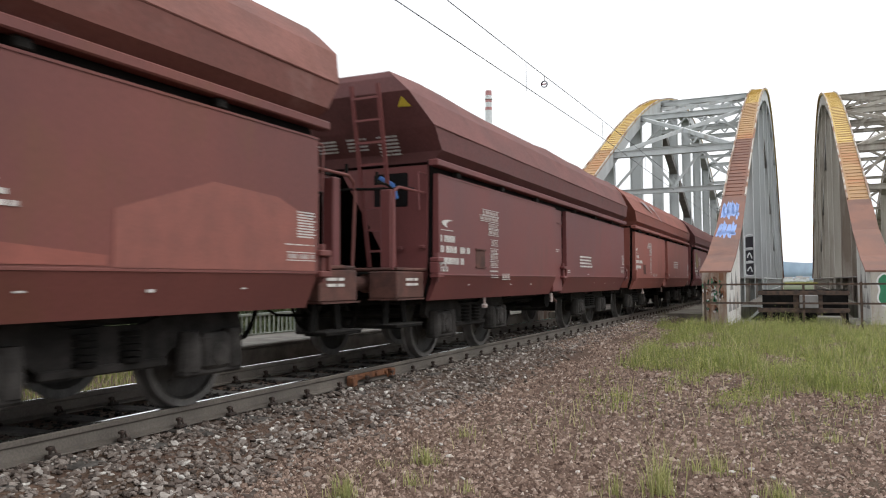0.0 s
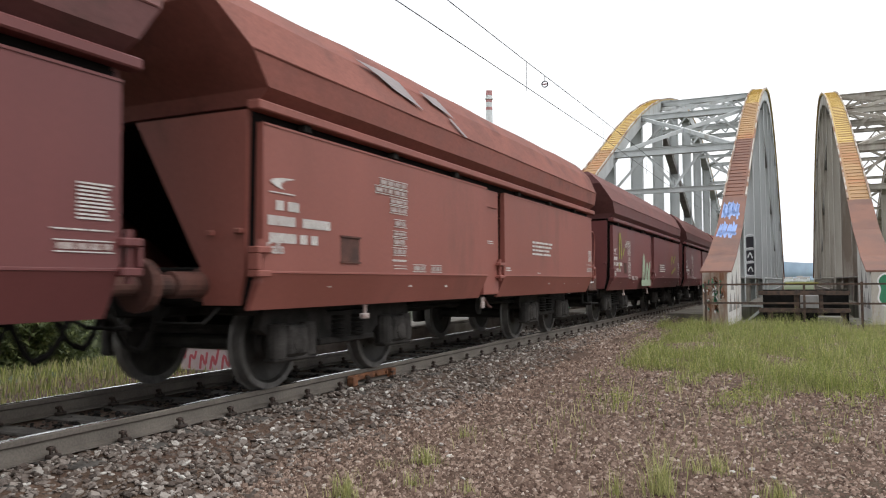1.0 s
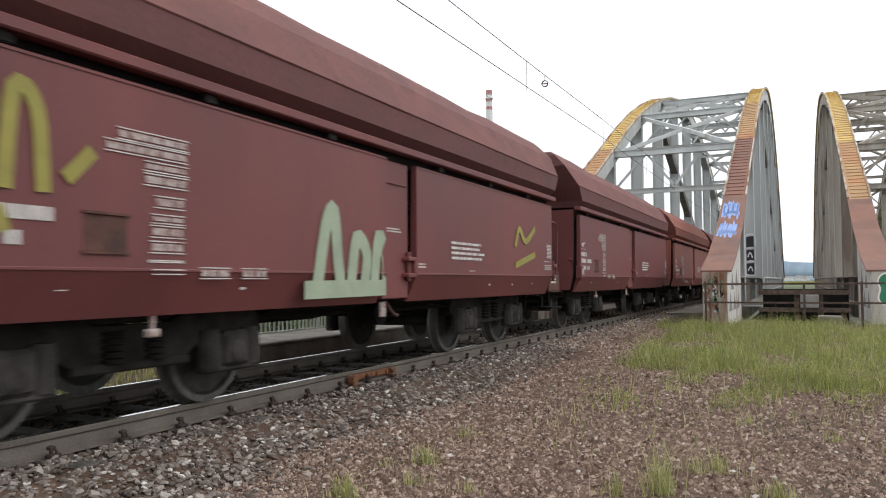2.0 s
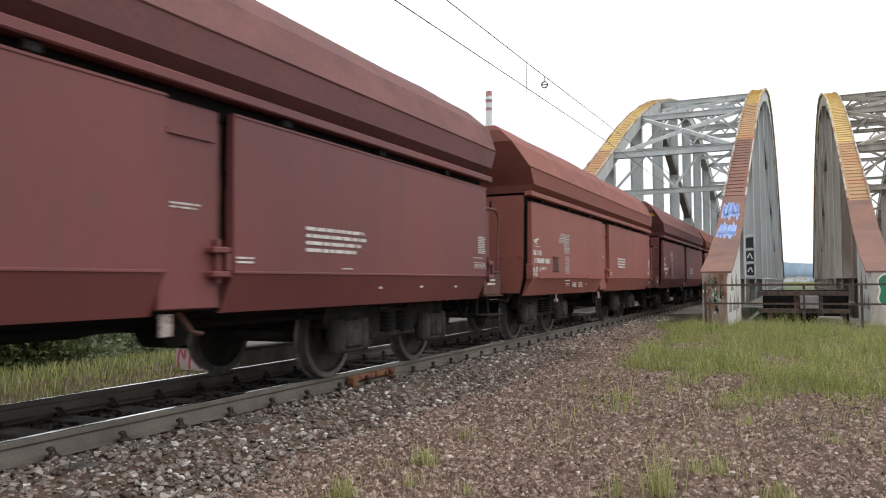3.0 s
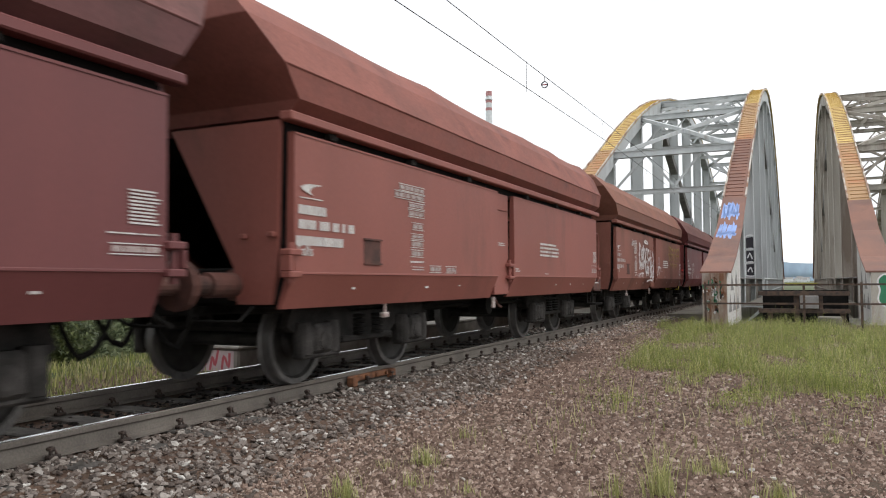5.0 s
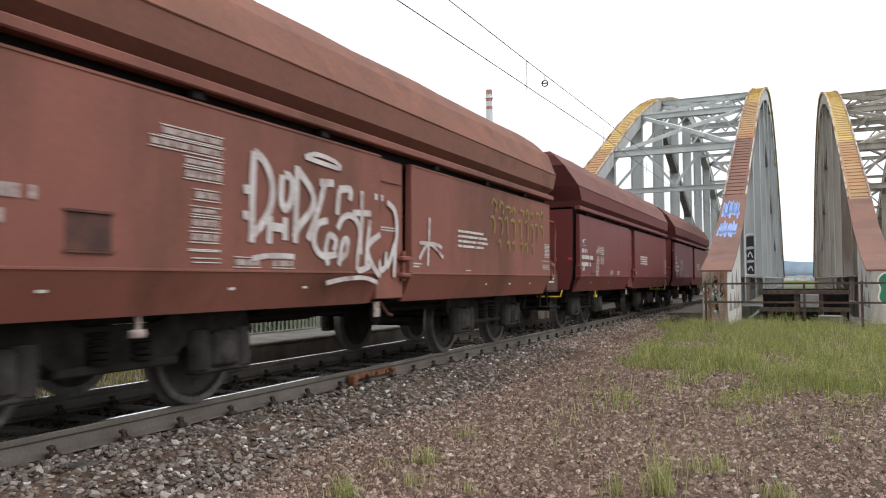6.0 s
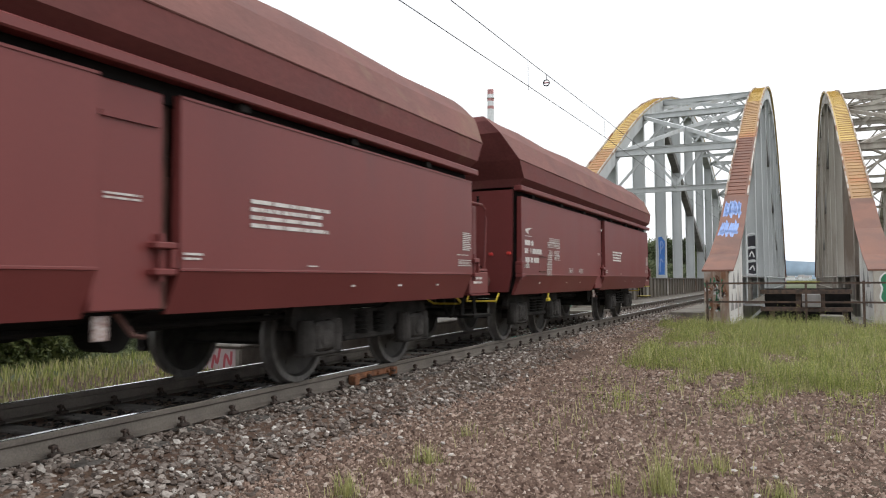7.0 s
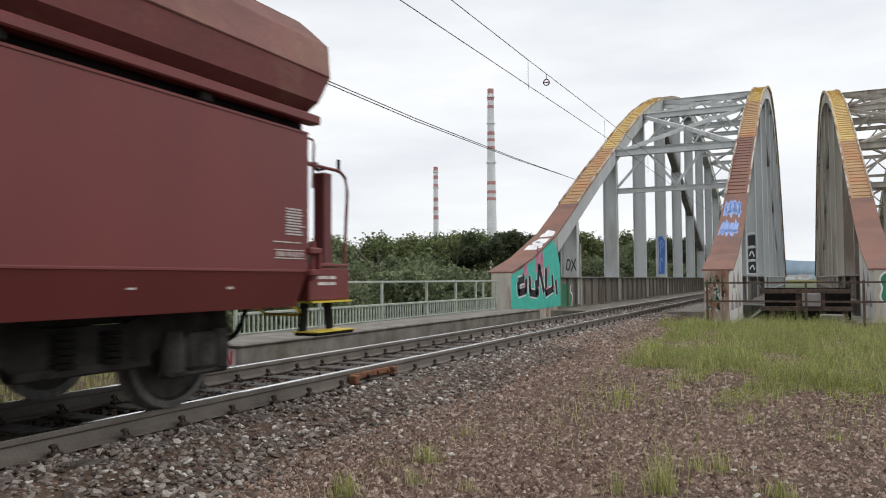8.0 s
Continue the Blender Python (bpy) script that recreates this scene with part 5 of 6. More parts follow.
flourish = [[(-2.7, 1.25), (-2.45, 1.28), (-2.13, 1.28)], [(-1.62, 1.04), (-1.29, 1.08), (-0.91, 1.09), (-0.65, 1.04)], [(-1.96, 2.2), (-1.78, 2.25), (-1.49, 2.23), (-1.37, 2.17), (-1.69, 2.18), (-1.96, 2.2)], [(0.63, 1.83), (0.57, 1.24)], [(0.35, 1.51), (0.78, 1.51), (0.98, 1.47)], [(0.34, 1.32), (0.62, 1.51), (1.01, 1.35)]]
for strokes, width in ((upper_row, 0.075), (lower_row, 0.065), (flourish, 0.045)):
    wagon_graffiti(8, strokes, width, SPRAY, "white spray-painted lettering")
yr = random.Random(14)
yl = []
for i in range(9):
    u, w = 2.75 + 0.29 * i + yr.uniform(-0.06, 0.06), yr.uniform(0.1, 0.26)
    yl.append([(u, 2.16 + yr.uniform(-0.04, 0.04)), (u + w * 0.4, 2.24 + yr.uniform(-0.05, 0.03)), (u + w, 2.18), (u + w * 0.7, 2.08 + yr.uniform(-0.03, 0.05))])
    yl.append([(u - 0.05, 1.98), (u + 0.06, 2.02 + yr.uniform(-0.04, 0.04)), (u + 0.1 + yr.uniform(-0.04, 0.06), 1.9), (u + 0.09, 1.74 + yr.uniform(-0.03, 0.05))])
for i in range(6):
    u = 3.0 + 0.3 * i + yr.uniform(-0.05, 0.05)
    yl.append([(u, 1.62), (u + 0.12, 1.66), (u + 0.1, 1.52 + yr.uniform(-0.06, 0.04))])
wagon_graffiti(8, yl, 0.042, FADEDLIME, "faded yellow scribbled graffiti")
wagon_graffiti(5, [[(-5.3, 1.16), (-2.0, 1.17)], [(-5.2, 1.22), (-4.7, 1.22)], [(-1.9, 1.16), (-0.7, 1.16)]], 0.09, plain("touch_up_red_paint", (0.25, 0.066, 0.055)), "brighter red touched-up paint")
f0 = lambda u, v, d: (1.5365 + d, u, v)
part("repaint_patch", blob([(3.25, 1.16), (5.55, 1.16), (5.55, 1.62), (5.0, 1.80), (4.2, 1.84), (3.25, 1.55)], 0.0025, f0), plain("salmon_repaint", (0.235, 0.078, 0.06), bump=0.02), WAGONS[0], "salmon repainted patch")
part("repaint_patch", blob([(0.25, 1.17), (3.2, 1.17), (3.2, 1.24), (2.4, 1.3), (1.6, 1.27), (0.9, 1.42), (0.25, 1.45)], 0.0025, f0), plain("brick_repaint", (0.25, 0.075, 0.055), bump=0.02), WAGONS[0], "brighter red repainted patch")
roof = lambda u, v, d: (1.60 - 0.25 * v + 0.88 * d, u, 3.01 + 0.46 * v + 0.48 * d)
for patch in ([(-3.9, 0.98), (-3.3, 1.0), (-2.95, 0.9), (-2.6, 0.3), (-2.85, 0.42), (-3.2, 0.55), (-3.5, 0.8)], [(-2.4, 0.95), (-1.9, 0.97), (-1.55, 0.5), (-1.85, 0.62), (-2.1, 0.7)], [(-1.8, 0.42), (-1.7, 0.44), (-1.42, -0.02), (-1.52, -0.04)]):
    part("roof_scuff", blob(patch, 0.003, roof), plain("grey_scraped_paint", (0.27, 0.23, 0.23)), WAGONS[2], "grey scraped patch")

# ---- chimneys and the works behind the trees ----
def chimney(x, y, z0, z1, r0, r1, bands, label):
    ch = tagged(new("chimney"), label, "chimney", "power station chimneys")
    rad = lambda z: r0 + (r1 - r0) * (z - z0) / (z1 - z0)
    ring = lambda z, grow=1.0: [(x + rad(z) * grow * math.cos(t), y + rad(z) * grow * math.sin(t), z) for t in [2 * math.pi * j / 24 for j in range(24)]]
    part("shaft", Shape().loft([ring(z0), ring(z0 + (z1 - z0) * 0.4), ring(z1)]), CHIMNEY, ch, smooth=False)
    for a, b in bands:
        part("band", Shape().loft([ring(z0 + (z1 - z0) * a, 1.02), ring(z0 + (z1 - z0) * b, 1.02)]), BAND, ch, "red band paled for haze")
    for a in (0.62, 0.82, 0.955):
        z = z0 + (z1 - z0) * a
        part("gallery", Shape().loft([ring(z, 1.25), ring(z + 1.6, 1.25)]), CHIMNEY, ch)


def on_view(px, py, dist):
    """A point straight out from the camera's stand at a bearing."""
    d = CAM_FORWARD + CAM_RIGHT * ((px - 784) / 1340) - CAM_UP * ((py - 441) / 1340)
    return CAM_EYE + d * dist


a = on_view(868, 158, 1000)
chimney(a.x, a.y, -6, a.z, 7.5, 4.0, ((0.975, 1.0), (0.94, 0.955), (0.90, 0.915), (0.762, 0.78), (0.73, 0.745), (0.69, 0.705), (0.51, 0.527), (0.465, 0.48), (0.43, 0.445)), "tall pale concrete chimney with red bands")
a = on_view(771, 296, 900)
chimney(a.x, a.y, -6, a.z, 3.6, 2.6, ((0.965, 1.0), (0.897, 0.928), (0.825, 0.856), (0.71, 0.742), (0.634, 0.665), (0.56, 0.593)), "slender red and white chimney")
b0 = on_view(890, 440, 700)
works = tagged(new("works_building"), "pale low industrial building behind the trees", "building")
part("wall", Shape().box(b0.x - 8, b0.x + 20, b0.y, b0.y + 14, -8, b0.z + 2), CHIMNEY, works)
part("roof", Shape().box(b0.x - 8.5, b0.x + 20.5, b0.y - 0.5, b0.y + 14.5, b0.z + 2, b0.z + 3), BAND, works)
for i in range(5):
    part("window", Shape().box(b0.x - 5 + i * 5, b0.x - 2.5 + i * 5, b0.y - 0.15, b0.y - 0.05, b0.z - 3, b0.z - 1), SLOT, works)


# ---- small town far down the valley ----
def town():
    rng = random.Random(8)
    for i in range(7):
        c = on_view(1393 + i * 6.5, 491 + rng.uniform(-2, 4), rng.uniform(600, 1000))
        w, d, h = rng.uniform(2.0, 3.5), 6, rng.uniform(2, 4)
        hs = tagged(new("house"), "small pale house far down the valley", "house", "houses of the town")
        part("wall", Shape().box(c.x - w, c.x + w, c.y, c.y + d, -7, c.z), CHIMNEY, hs)
        part("roof", Shape().loft([[(c.x - w - 0.3, c.y - 0.3, c.z), (c.x - w - 0.3, c.y + d / 2, c.z + h * 0.5), (c.x - w - 0.3, c.y + d + 0.3, c.z)], [(c.x + w + 0.3, c.y - 0.3, c.z), (c.x + w + 0.3, c.y + d / 2, c.z + h * 0.5), (c.x + w + 0.3, c.y + d + 0.3, c.z)]]), GREYDARK, hs)


town()


# ---- trees and bushes ----
def crown_mesh(name, mat, lobes, leaves, size, seed):
    """A crown of many small leaf clumps spread on uneven lobes."""
    rng = random.Random(seed)
    v, f = [], []
    for _ in range(leaves):
        cx, cy, cz, r, flat = rng.choice(lobes)
        d = Vector((rng.gauss(0, 1), rng.gauss(0, 1), rng.gauss(0, 1))).normalized()
        rr = r * min(1.25, abs(rng.gauss(0.78, 0.24))) * (1 + 0.45 * noise.noise(d * 3.0 + Vector((cx, cy, seed))))
        p = Vector((cx, cy, cz)) + Vector((d.x * rr, d.y * rr, d.z * rr * flat))
        a = Vector((rng.gauss(0, 1), rng.gauss(0, 1), rng.gauss(0, 0.6))).normalized()
        b = a.cross(Vector((rng.gauss(0, 1), rng.gauss(0, 1), rng.gauss(0, 1)))).normalized()
        s = size * rng.uniform(0.5, 1.3)
        o = len(v)
        v += [p - a * s - b * s * 0.3, p + b * s * 0.8, p + a * s - b * s * 0.3]
        f += [(o, o + 1, o + 2)]
    me = bpy.data.meshes.new(name)
    me.from_pydata(v, [], f)
    me.materials.append(mat)
    return me


def trunk_shape(h, r, seed):
    rng = random.Random(seed)
    s = Shape()
    pts = [(0.12 * h * 0.2 * math.sin(k), 0.1 * math.cos(k * 1.7), h * k / 6) for k in range(7)]
    s.tube(pts, [r * (1.25 - 0.16 * k) for k in range(7)], 8)
    for _ in range(7):
        z = rng.uniform(0.3, 0.85) * h
        a, l = rng.uniform(0, 6.28), rng.uniform(0.18, 0.34) * h
        s.tube([(0, 0, z), (math.cos(a) * l * 0.5, math.sin(a) * l * 0.5, z + l * 0.35), (math.cos(a) * l, math.sin(a) * l, z + l * 0.8)], [r * 0.45, r * 0.28, r * 0.08], 6)
    return s


def tree_lobes(rng, h, spread, n):
    return [(rng.gauss(0, spread * 0.42), rng.gauss(0, spread * 0.42), h * (0.3 + 0.6 * rng.random() ** 0.8), spread * rng.uniform(0.14, 0.36), rng.uniform(0.8, 1.3)) for _ in range(n)]


TREES = []
for i in range(5):
    rng = random.Random(40 + i)
    t = new("tree")
    mat = (LEAFDARK, LEAF, LEAFPALE, LEAFDARK, LEAFPALE)[i]
    h = (10, 8.5, 7.0, 9.0, 5.5)[i]
    part("trunk", trunk_shape(h * 0.9, 0.17, i), BARK, t)
    c = new("crown", crown_mesh("crown", mat, tree_lobes(rng, h, (3.4, 3.0, 3.0, 2.4, 2.8)[i], (20, 17, 20, 15, 18)[i]), 20000, (0.12, 0.12, 0.1, 0.12, 0.09)[i], 60 + i))
    c.parent = t
    tagged(t, ("tall dark green leafy tree", "dark green leafy tree", "pale green willow tree", "narrow dark green tree", "low pale green willow bush")[i] + " beyond the embankment", "tree", "trees beyond the track")
    TREES.append(t)
USED = set()


def plant(kind, x, y, z, s, turn):
    m = pose(x, y, z, 0, 0, turn)
    if kind not in USED:
        USED.add(kind)
        TREES[kind].matrix_basis = m
        TREES[kind].scale = (s, s, s)
        return
    c = copy_thing(TREES[kind], m)
    c.scale = (s, s, s)


def woods():
    rng = random.Random(77)
    # bearing across the view, distance, height of the tip above the eye line
    for px in range(470, 1245, 24):
        side = math.tan(0.4404 - math.atan((px - 784) / 1340))
        dist = max(rng.uniform(62, 95), rng.uniform(18, 24) / side)
        top = 402 + 30 * noise.noise((px * 0.02, 2.0, 0)) + rng.uniform(-14, 20) + (8 if px > 1000 else 0) + (20 if px < 660 else 0)
        p = on_view(px + rng.uniform(-8, 8), top, dist)
        k = rng.choice((0, 1, 3, 1, 2))
        h = (10, 8.5, 7.0, 9.0, 5.5)[k]
        z = ground_height(p.x, p.y) - 0.2
        s = max(0.6, (p.z - z) / (h * 1.02))
        plant(k, p.x, p.y, z, s, rng.uniform(0, 360))
    for px in range(520, 1225, 42):
        side = math.tan(0.4404 - math.atan((px - 784) / 1340))
        dist = max(rng.uniform(40, 56), rng.uniform(16, 18) / side)
        p = on_view(px + rng.uniform(-10, 10), rng.uniform(452, 482), dist)
        k = rng.choice((2, 4, 4))
        h = (10, 8.5, 7.0, 9.0, 5.5)[k]
        z = ground_height(p.x, p.y) - 0.2
        plant(k, p.x, p.y, z, max(0.5, (p.z - z) / (h * 1.0)), rng.uniform(0, 360))
    # bushes behind the verge
    for i in range(34):
        x, y = rng.uniform(-10.5, -7.0), 6.5 + i * 0.36
        k = rng.choice((1, 4, 4, 2))
        z = ground_height(x, y) - 0.9
        plant(k, x, y, z, (rng.uniform(0.3, 1.3) - z) / (10, 8.5, 7.0, 9.0, 5.5)[k], rng.uniform(0, 360))
    # dense hedge close behind the verge
    for i in range(16):
        x, y = rng.uniform(-8.4, -6.4), -4 + i * 0.9
        plant(rng.choice((1, 1, 3, 4)), x, y, ground_height(x, y) - 0.9, rng.uniform(0.34, 0.46), rng.uniform(0, 360))


woods()


# ---- gravel, ballast, grass ----
def rock_template(seed):
    rng = random.Random(seed)
    v = [(-1, -1, -0.6), (1, -1, -0.6), (1, 1, -0.6), (-1, 1, -0.6), (-0.8, -0.75, 0.5), (0.75, -0.8, 0.6), (0.8, 0.7, 0.45), (-0.7, 0.8, 0.6)]
    v = [Vector((a * rng.uniform(0.7, 1.15), b * rng.uniform(0.7, 1.15), c * rng.uniform(0.6, 1.3))) for a, b, c in v]
    f = [(3, 2, 1, 0), (4, 5, 6, 7), (0, 1, 5, 4), (1, 2, 6, 5), (2, 3, 7, 6), (3, 0, 4, 7)]
    return v, f


def stone_template(seed):
    """A rounder broken stone of twenty facets."""
    rng = random.Random(seed)
    b = bmesh.new()
    bmesh.ops.create_icosphere(b, subdivisions=1, radius=1.0)
    v = [Vector((p.co.x * 1.05, p.co.y * 1.05, p.co.z * 0.85)) * rng.uniform(0.78, 1.18) for p in b.verts]
    f = [tuple(q.index for q in g.verts) for g in b.faces]
    b.free()
    return v, f


ROCKS = [rock_template(i) for i in range(14)]
STONES = [stone_template(i) for i in range(14)]


def scatter_rocks(name, mat, label, spots, parent=None, kinds=ROCKS):
    rng = random.Random(len(spots))
    v, f = [], []
    for x, y, z, s in spots:
        rv, rf = rng.choice(kinds)
        m = Matrix.Translation((x, y, z)) @ Euler((rng.uniform(-0.5, 0.5), rng.uniform(-0.5, 0.5), rng.uniform(0, 6.28))).to_matrix().to_4x4() @ Matrix.Diagonal((s * rng.uniform(0.8, 1.3), s * rng.uniform(0.6, 1), s * rng.uniform(0.45, 0.9), 1))
        o = len(v)
        v += [m @ p for p in rv]
        f += [tuple(i + o for i in q) for q in rf]
    return tagged(stuff(name, v, f, mat, parent), label, "gravel")


def scatter_chips(name, mat, label, spots, seed):
    """Small ridged chips of six corners, each of its own shape."""
    r = np.random.default_rng(seed)
    at = np.array(spots)
    k = len(at)
    base = np.array([(-1, -0.8, -0.4), (1, -0.8, -0.4), (1, 0.8, -0.4), (-1, 0.8, -0.4), (-0.5, 0, 0.5), (0.5, 0, 0.5)])
    v = base[None] * r.uniform(0.6, 1.25, (k, 6, 3)) + r.uniform(-0.22, 0.22, (k, 6, 3)) * np.array((1, 1, 0.5))
    v[:, :, 1] *= r.uniform(0.55, 1.0, (k, 1))
    v[:, :, 2] *= r.uniform(0.8, 1.5, (k, 1))
    tip = r.uniform(-0.4, 0.4, (k, 1))
    v[:, :, 2] += v[:, :, 0] * tip
    a = r.uniform(0, 6.283, (k, 1))
    x, y = v[:, :, 0] * np.cos(a) - v[:, :, 1] * np.sin(a), v[:, :, 0] * np.sin(a) + v[:, :, 1] * np.cos(a)
    v = np.stack((x, y, v[:, :, 2]), 2) * at[:, 3, None, None] + at[:, None, :3]
    faces = [(0, 1, 5, 4), (2, 3, 4, 5), (1, 2, 5), (3, 0, 4)]
    f = [tuple(i + o for i in q) for o in range(0, k * 6, 6) for q in faces]
    return tagged(stuff(name, v.reshape(-1, 3).tolist(), f, mat), label, "gravel")


def ballast_top(x, y):
    """The shoulder beside the sleepers, falling to the ground."""
    return -0.165 - max(0.0, abs(x) - 1.1) * 0.12


def gravel():
    rng = random.Random(21)
    bed = Shape().loft([[(-2.0, -30, -0.32), (-1.3, -30, -0.195), (1.3, -30, -0.19), (2.3, -30, -0.33), (2.3, -30, -0.5), (-2.0, -30, -0.5)], [(-2.0, 200, -0.32), (-1.3, 200, -0.195), (1.3, 200, -0.19), (2.3, 200, -0.33), (2.3, 200, -0.5), (-2.0, 200, -0.5)]])
    tagged(part("track_bed", bed, SOIL), "ballast bed under the track", "ballast", kind="structure")
    near, mid, between = [], [], []
    for _ in range(17000):
        y = 2.0 + 13 * rng.random() ** 1.4
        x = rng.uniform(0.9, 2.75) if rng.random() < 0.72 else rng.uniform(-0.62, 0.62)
        lim = 1.95 - max(0, y - 6) * 0.08
        if x > lim and rng.random() < (x - lim) / 0.7:
            continue
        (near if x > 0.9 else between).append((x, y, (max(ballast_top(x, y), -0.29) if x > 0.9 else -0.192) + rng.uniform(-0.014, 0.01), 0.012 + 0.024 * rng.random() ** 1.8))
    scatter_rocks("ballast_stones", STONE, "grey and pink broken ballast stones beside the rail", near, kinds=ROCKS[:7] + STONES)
    # Stones between the rails have the train's shadow in their colour.
    scatter_rocks("oily_ballast", SHADESTONE, "ballast stones between the rails, coloured dark for the train shadow", between)
    for _ in range(9000):
        y = 14 + 26 * rng.random()
        x = rng.uniform(0.9, 1.75) if rng.random() < 0.5 else rng.uniform(-1.9, 0.62)
        mid.append((x, y, ballast_top(x, y) + rng.uniform(-0.02, 0.01), rng.uniform(0.022, 0.045)))
    for _ in range(2500):
        mid.append((rng.uniform(-1.95, -0.9), rng.uniform(4, 15), -0.215 + rng.uniform(-0.03, 0.01), rng.uniform(0.02, 0.04)))
    scatter_rocks("ballast_stones", STONE, "weathered ballast stones along the track", mid)
    chips = []
    for _ in range(110000):
        y = 3.0 + 15.0 * rng.random() ** 1.6
        x = 1.5 + rng.random() * (2.0 + y * 0.75)
        chips.append((x, y, ground_height(x, y) + rng.uniform(-0.003, 0.005), (0.008 + 0.02 * rng.random() ** 2.2) * (0.75 + 0.05 * y)))
    for _ in range(12000):
        y = rng.uniform(14, 24)
        x = 1.2 + 4.0 * rng.random() ** 1.5
        chips.append((x, y, max(ground_height(x, y), ballast_top(x, y) if x < 1.9 else -1.0) + rng.uniform(-0.003, 0.012), rng.uniform(0.015, 0.034)))
    for _ in range(14000):
        x, y = rng.uniform(1.0, 11), rng.uniform(-4, 3.4)
        chips.append((x, y, ground_height(x, y) + rng.uniform(-0.004, 0.006), 0.007 + 0.014 * rng.random() ** 2))
    scatter_chips("fine_gravel", CHIP, "fine reddish brown gravel covering the ground", chips, 4)
    pale = tagged(new("loose_stones"), "scattered pale loose stones on the gravel", "stones")
    shp = Shape()
    shp.add(*STONES[2])
    data = None
    for _ in range(70):
        y = 3.2 + 8 * rng.random()
        x = 1.6 + rng.random() * (0.8 + y * 0.6)
        s = rng.uniform(0.016, 0.032)
        m = Matrix.Translation((x, y, ground_height(x, y) + 0.008)) @ Euler((rng.uniform(-0.4, 0.4), rng.uniform(-0.4, 0.4), rng.uniform(0, 6.28))).to_matrix().to_4x4() @ Matrix.Diagonal((s, s * 0.8, s * 0.6, 1))
        if data is None:
            ob = part("stone", shp, PALE, pale)
            data = ob.data
            ob.matrix_basis = m
        else:
            share("stone", data, m, pale)


PALE = material("pale_limestone", [(0.36, 0.33, 0.3), (0.55, 0.52, 0.48)], 0.9, scale=6, bump=0.3, per="object", spread=0.25)
gravel()


def blades(name, mat, label, spots, seed, width=0.004):
    """spots: x, y, height, lean; each one a bent tapering blade."""
    rng = random.Random(seed)
    v, f = [], []
    for x, y, h, lean in spots:
        a, z = rng.uniform(0, 6.28), ground_height(x, y) - 0.01
        dx, dy = math.cos(a) * lean * h, math.sin(a) * lean * h
        w = width * rng.uniform(0.7, 1.5)
        c, s = math.cos(a + 1.57) * w, math.sin(a + 1.57) * w
        o = len(v)
        v += [(x - c, y - s, z), (x + c, y + s, z), (x + dx * 0.35 - c * 0.8, y + dy * 0.35 - s * 0.8, z + h * 0.55), (x + dx * 0.35 + c * 0.8, y + dy * 0.35 + s * 0.8, z + h * 0.55), (x + dx, y + dy, z + h)]
        f += [(o, o + 1, o + 3, o + 2), (o + 2, o + 3, o + 4)]
    return tagged(stuff(name, v, f, mat), label, "grass")


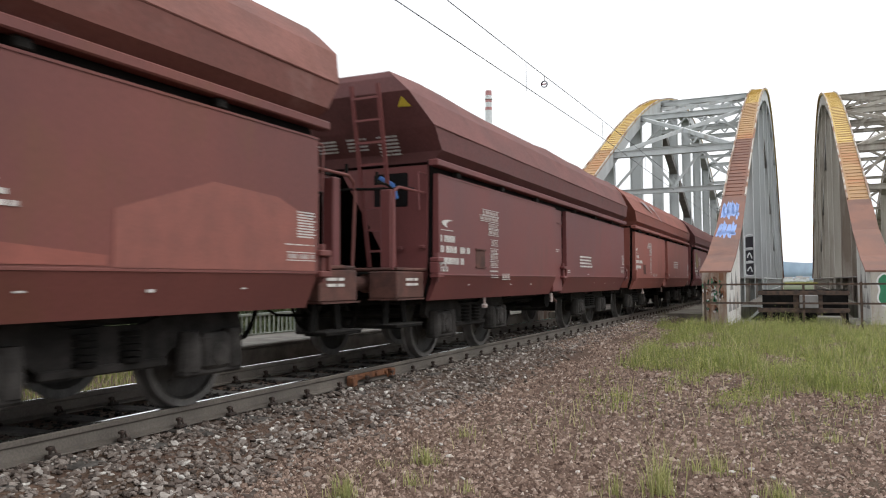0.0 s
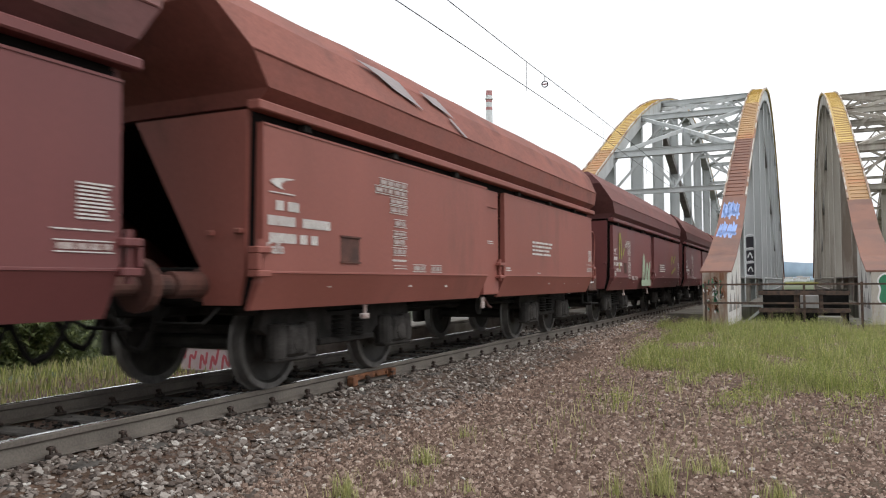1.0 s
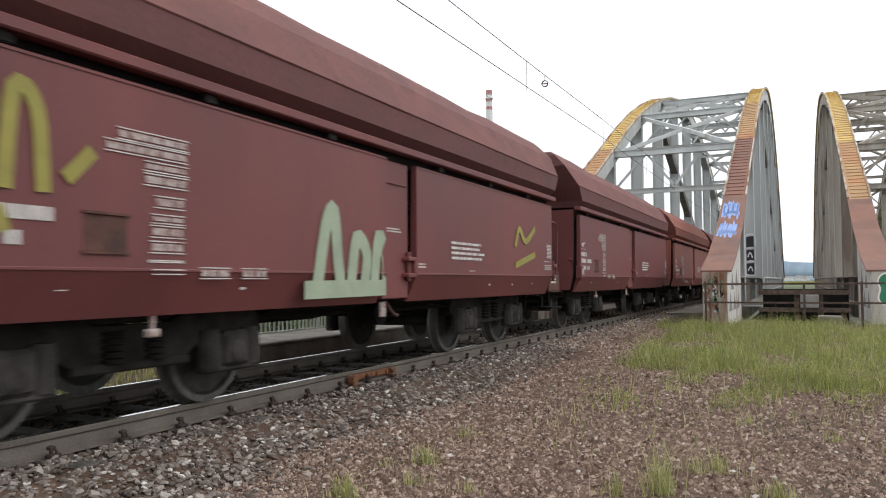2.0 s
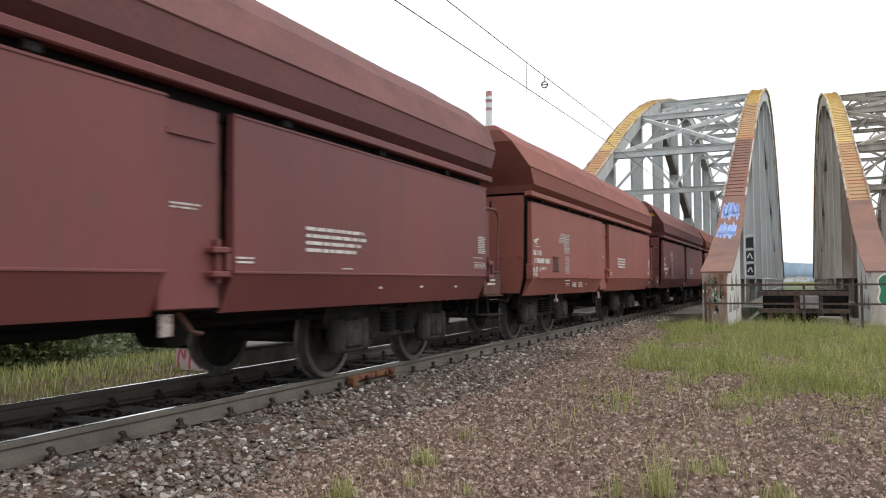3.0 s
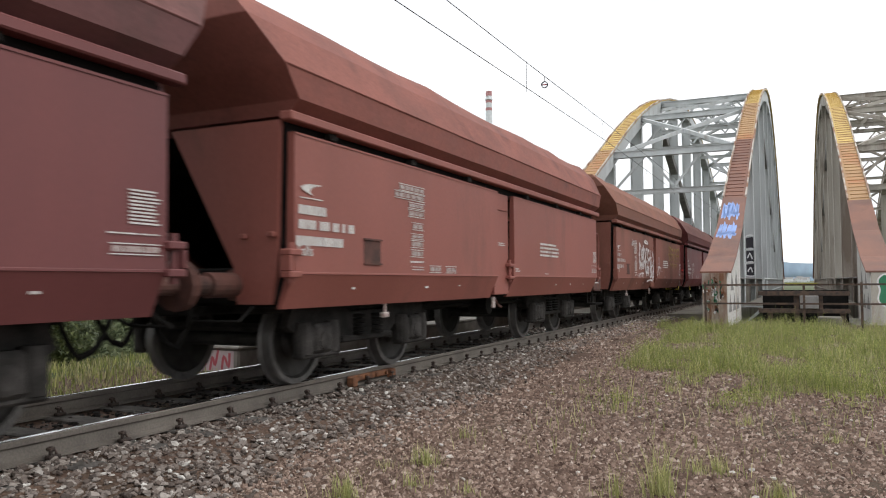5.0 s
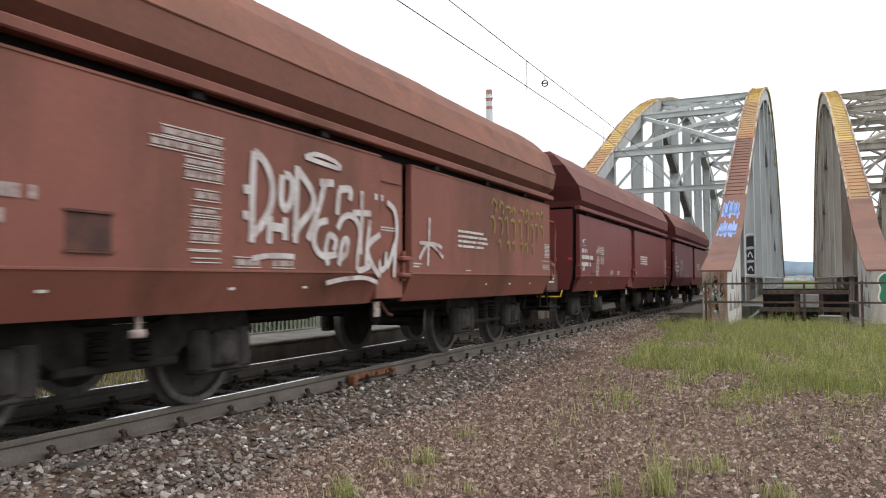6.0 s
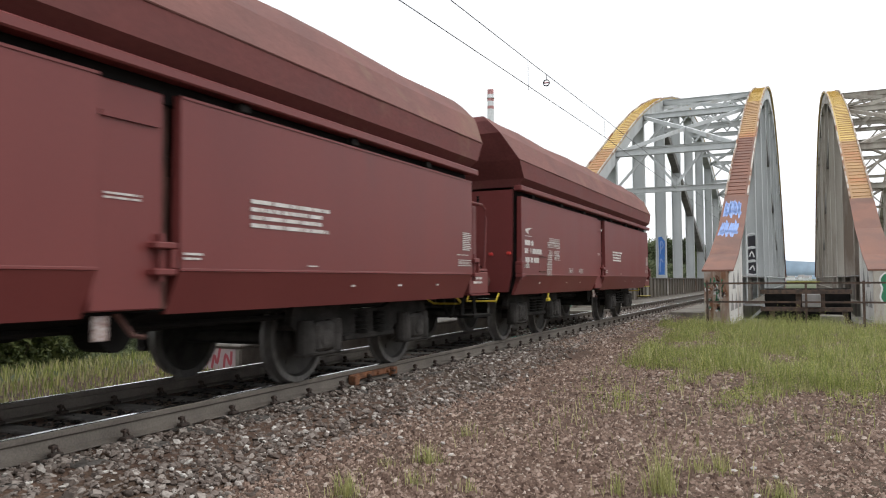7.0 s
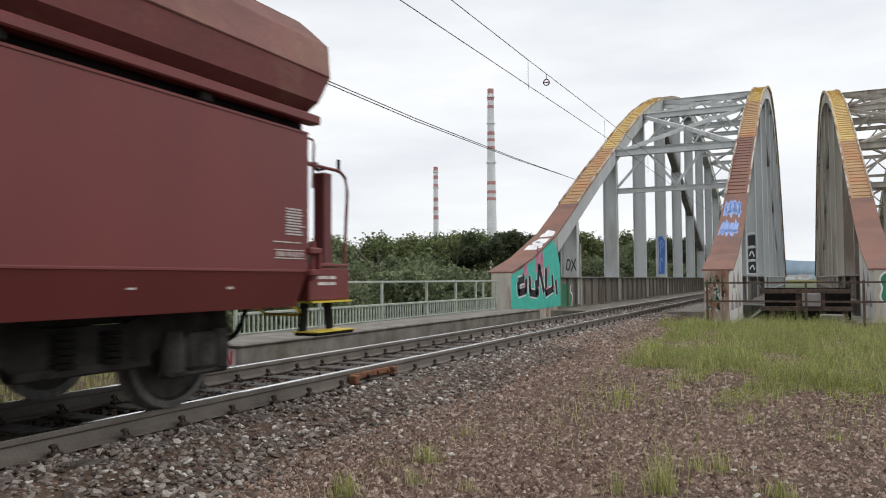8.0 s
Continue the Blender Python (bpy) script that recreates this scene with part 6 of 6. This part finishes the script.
def grass():
    rng = random.Random(31)
    dense, dry = [], []
    while len(dense) < 34000:
        x, y = rng.uniform(1.9, 13.5), rng.uniform(7.6, 23.5)
        edge = 7.7 + max(0, 3.8 - x) * 3.2 + 1.6 * noise.noise((x * 0.9, y * 0.4, 7))
        if x < 2.9 and y < 21:
            continue
        fill = max(0.0, min(1.0, (y - edge) / 3.6))
        thick = (noise.noise((x * 1.2, y * 0.6, 2.0)) * 2.0 + 0.5) * (1 - 0.7 * min(1, max(0, x - 5.8) * 0.25))
        if rng.random() > thick * (0.03 + 0.97 * fill ** 1.7):
            continue
        h = (0.06 + 0.3 * rng.random() ** 2.2) * (0.8 + 0.8 * noise.noise((x * 1.4, y * 0.8, 11))) * (0.55 + 0.6 * fill)
        (dense if rng.random() < 0.7 - 0.25 * min(1, max(0, x - 6) * 0.3) else dry).append((x, y, max(0.05, h), rng.uniform(0.15, 0.75)))
    wv, wf = [], []
    for x, y, h, lean in dense[::3]:
        z, a = ground_height(x, y), rng.uniform(0, 6.28)
        h *= rng.uniform(1.0, 1.5)
        for j in range(13):
            t = rng.uniform(0.15, 1.0)
            p = Vector((x + math.cos(a) * lean * h * t * 0.6 + rng.gauss(0, 0.02), y + math.sin(a) * lean * h * t * 0.6 + rng.gauss(0, 0.02), z + h * t))
            d = Vector((rng.gauss(0, 1), rng.gauss(0, 1), rng.gauss(0, 0.7))).normalized() * rng.uniform(0.012, 0.032)
            e = Vector((rng.gauss(0, 1), rng.gauss(0, 1), rng.gauss(0, 1))).normalized() * 0.007
            o = len(wv)
            wv += [p - e, p + e, p + d]
            wf.append((o, o + 1, o + 2))
    tagged(stuff("leafy_weeds", wv, wf, BLADE), "leafy yellow-green weeds among the grass", "weeds")
    blades("tall_grass", BLADE, "patch of tall green weeds and grass on the gravel", dense, 1, 0.0035)
    blades("dry_grass", DRYBLADE, "dry yellowish grass stalks among the weeds", dry + [(rng.uniform(3.0, 9), rng.uniform(5.5, 20), rng.uniform(0.05, 0.16), 0.4) for _ in range(1600)], 2, 0.005)
    # single tufts on the gravel
    for x, y, n, h in ((3.02, 4.07, 150, 0.17), (3.1, 5.06, 150, 0.17), (3.3, 4.48, 60, 0.12), (2.95, 6.11, 50, 0.13), (4.8, 4.96, 170, 0.33), (4.94, 5.6, 70, 0.12), (5.08, 5.66, 110, 0.17), (5.49, 5.1, 150, 0.15), (4.56, 4.82, 60, 0.2), (2.88, 4.88, 40, 0.1), (5.16, 7.62, 50, 0.14), (5.86, 7.11, 50, 0.12), (5.61, 10.17, 60, 0.14), (4.18, 9.58, 90, 0.14), (3.67, 4.5, 40, 0.1)):
        spots = []
        for _ in range(n):
            r, a = abs(rng.gauss(0, 0.075)), rng.uniform(0, 6.28)
            spots.append((x + math.cos(a) * r, y + math.sin(a) * r, h * (0.3 + 0.9 * rng.random() ** 1.5), rng.uniform(0.1, 0.6)))
        blades("grass_tuft", TUFT, "thin green grass tuft growing through the gravel", spots, int(x * 100), 0.0024)["kind"] = "stuff"
    verge = []
    while len(verge) < 30000:
        x, y = rng.uniform(-9.0, -2.1), rng.uniform(-1, 24)
        if y > 9.0 and x > -3.9:
            continue
        verge.append((x, y, rng.uniform(0.06, 0.22) * (0.6 if x > -3 else 1), rng.uniform(0.1, 0.5)))
    blades("verge_grass", DRYBLADE, "pale green grass verge on the far side of the track", verge[:16000], 5, 0.008)
    blades("verge_grass", BLADE, "green grass verge on the far side of the track", verge[16000:], 6, 0.008)
    # goldenrod
    for i in range(9):
        x, y = -4.6 - rng.uniform(0, 1.6), 2.6 + rng.uniform(0, 3.2)
        g = tagged(new("goldenrod"), "goldenrod with yellow flower heads on the verge", "plant", "goldenrods")
        z = ground_height(x, y)
        st, fl, fv = Shape(), [], []
        for k in range(7):
            a, l = rng.uniform(0, 6.28), rng.uniform(0.05, 0.22)
            tip = (x + math.cos(a) * l, y + math.sin(a) * l, z + rng.uniform(0.6, 0.95))
            st.tube([(x + math.cos(a) * 0.03, y + math.sin(a) * 0.03, z - 0.02), tip], [0.008, 0.004], 5)
            for _ in range(60):
                p = Vector(tip) + Vector((rng.gauss(0, 0.05), rng.gauss(0, 0.05), rng.uniform(-0.2, 0.06)))
                d, e = Vector((rng.gauss(0, 1), rng.gauss(0, 1), rng.gauss(0, 1))).normalized() * 0.018, Vector((rng.gauss(0, 1), rng.gauss(0, 1), rng.gauss(0, 1))).normalized() * 0.018
                o = len(fv)
                fv += [p - d, p + e, p + d, p - e]
                fl.append((o, o + 1, o + 2, o + 3))
        part("stem", st, BLADE, g)
        me = bpy.data.meshes.new("flower_head")
        me.from_pydata(fv, [], fl)
        me.materials.append(FLOWER)
        new("flower_head", me).parent = g


grass()

# a scrap of dark plastic on the gravel
sc = Shape().loft([[(5.02, 4.55, -0.285), (5.14, 4.58, -0.285), (5.16, 4.68, -0.285), (5.03, 4.66, -0.285)], [(5.04, 4.57, -0.25), (5.13, 4.6, -0.255), (5.14, 4.66, -0.26), (5.05, 4.64, -0.25)]])
tagged(part("plastic_scrap", sc, plain("dark_blue_plastic", (0.05, 0.055, 0.07), 0.4)), "crumpled dark blue plastic scrap on the gravel", "litter")


# ---- what moves ----
def motions():
    for wagon, y in zip(WAGONS, FRONTS):
        walk(wagon, [(t, pose(0, y + HALF - run(t), 0)) for t in [i * 0.5 for i in range(17)]])
    for ws, y, k in WHEELSETS:
        walk(ws, [(i / 30, pose(0, y, 0.46, math.degrees(run(i / 30) / 0.46), 0, 0)) for i in range(241)])


motions()
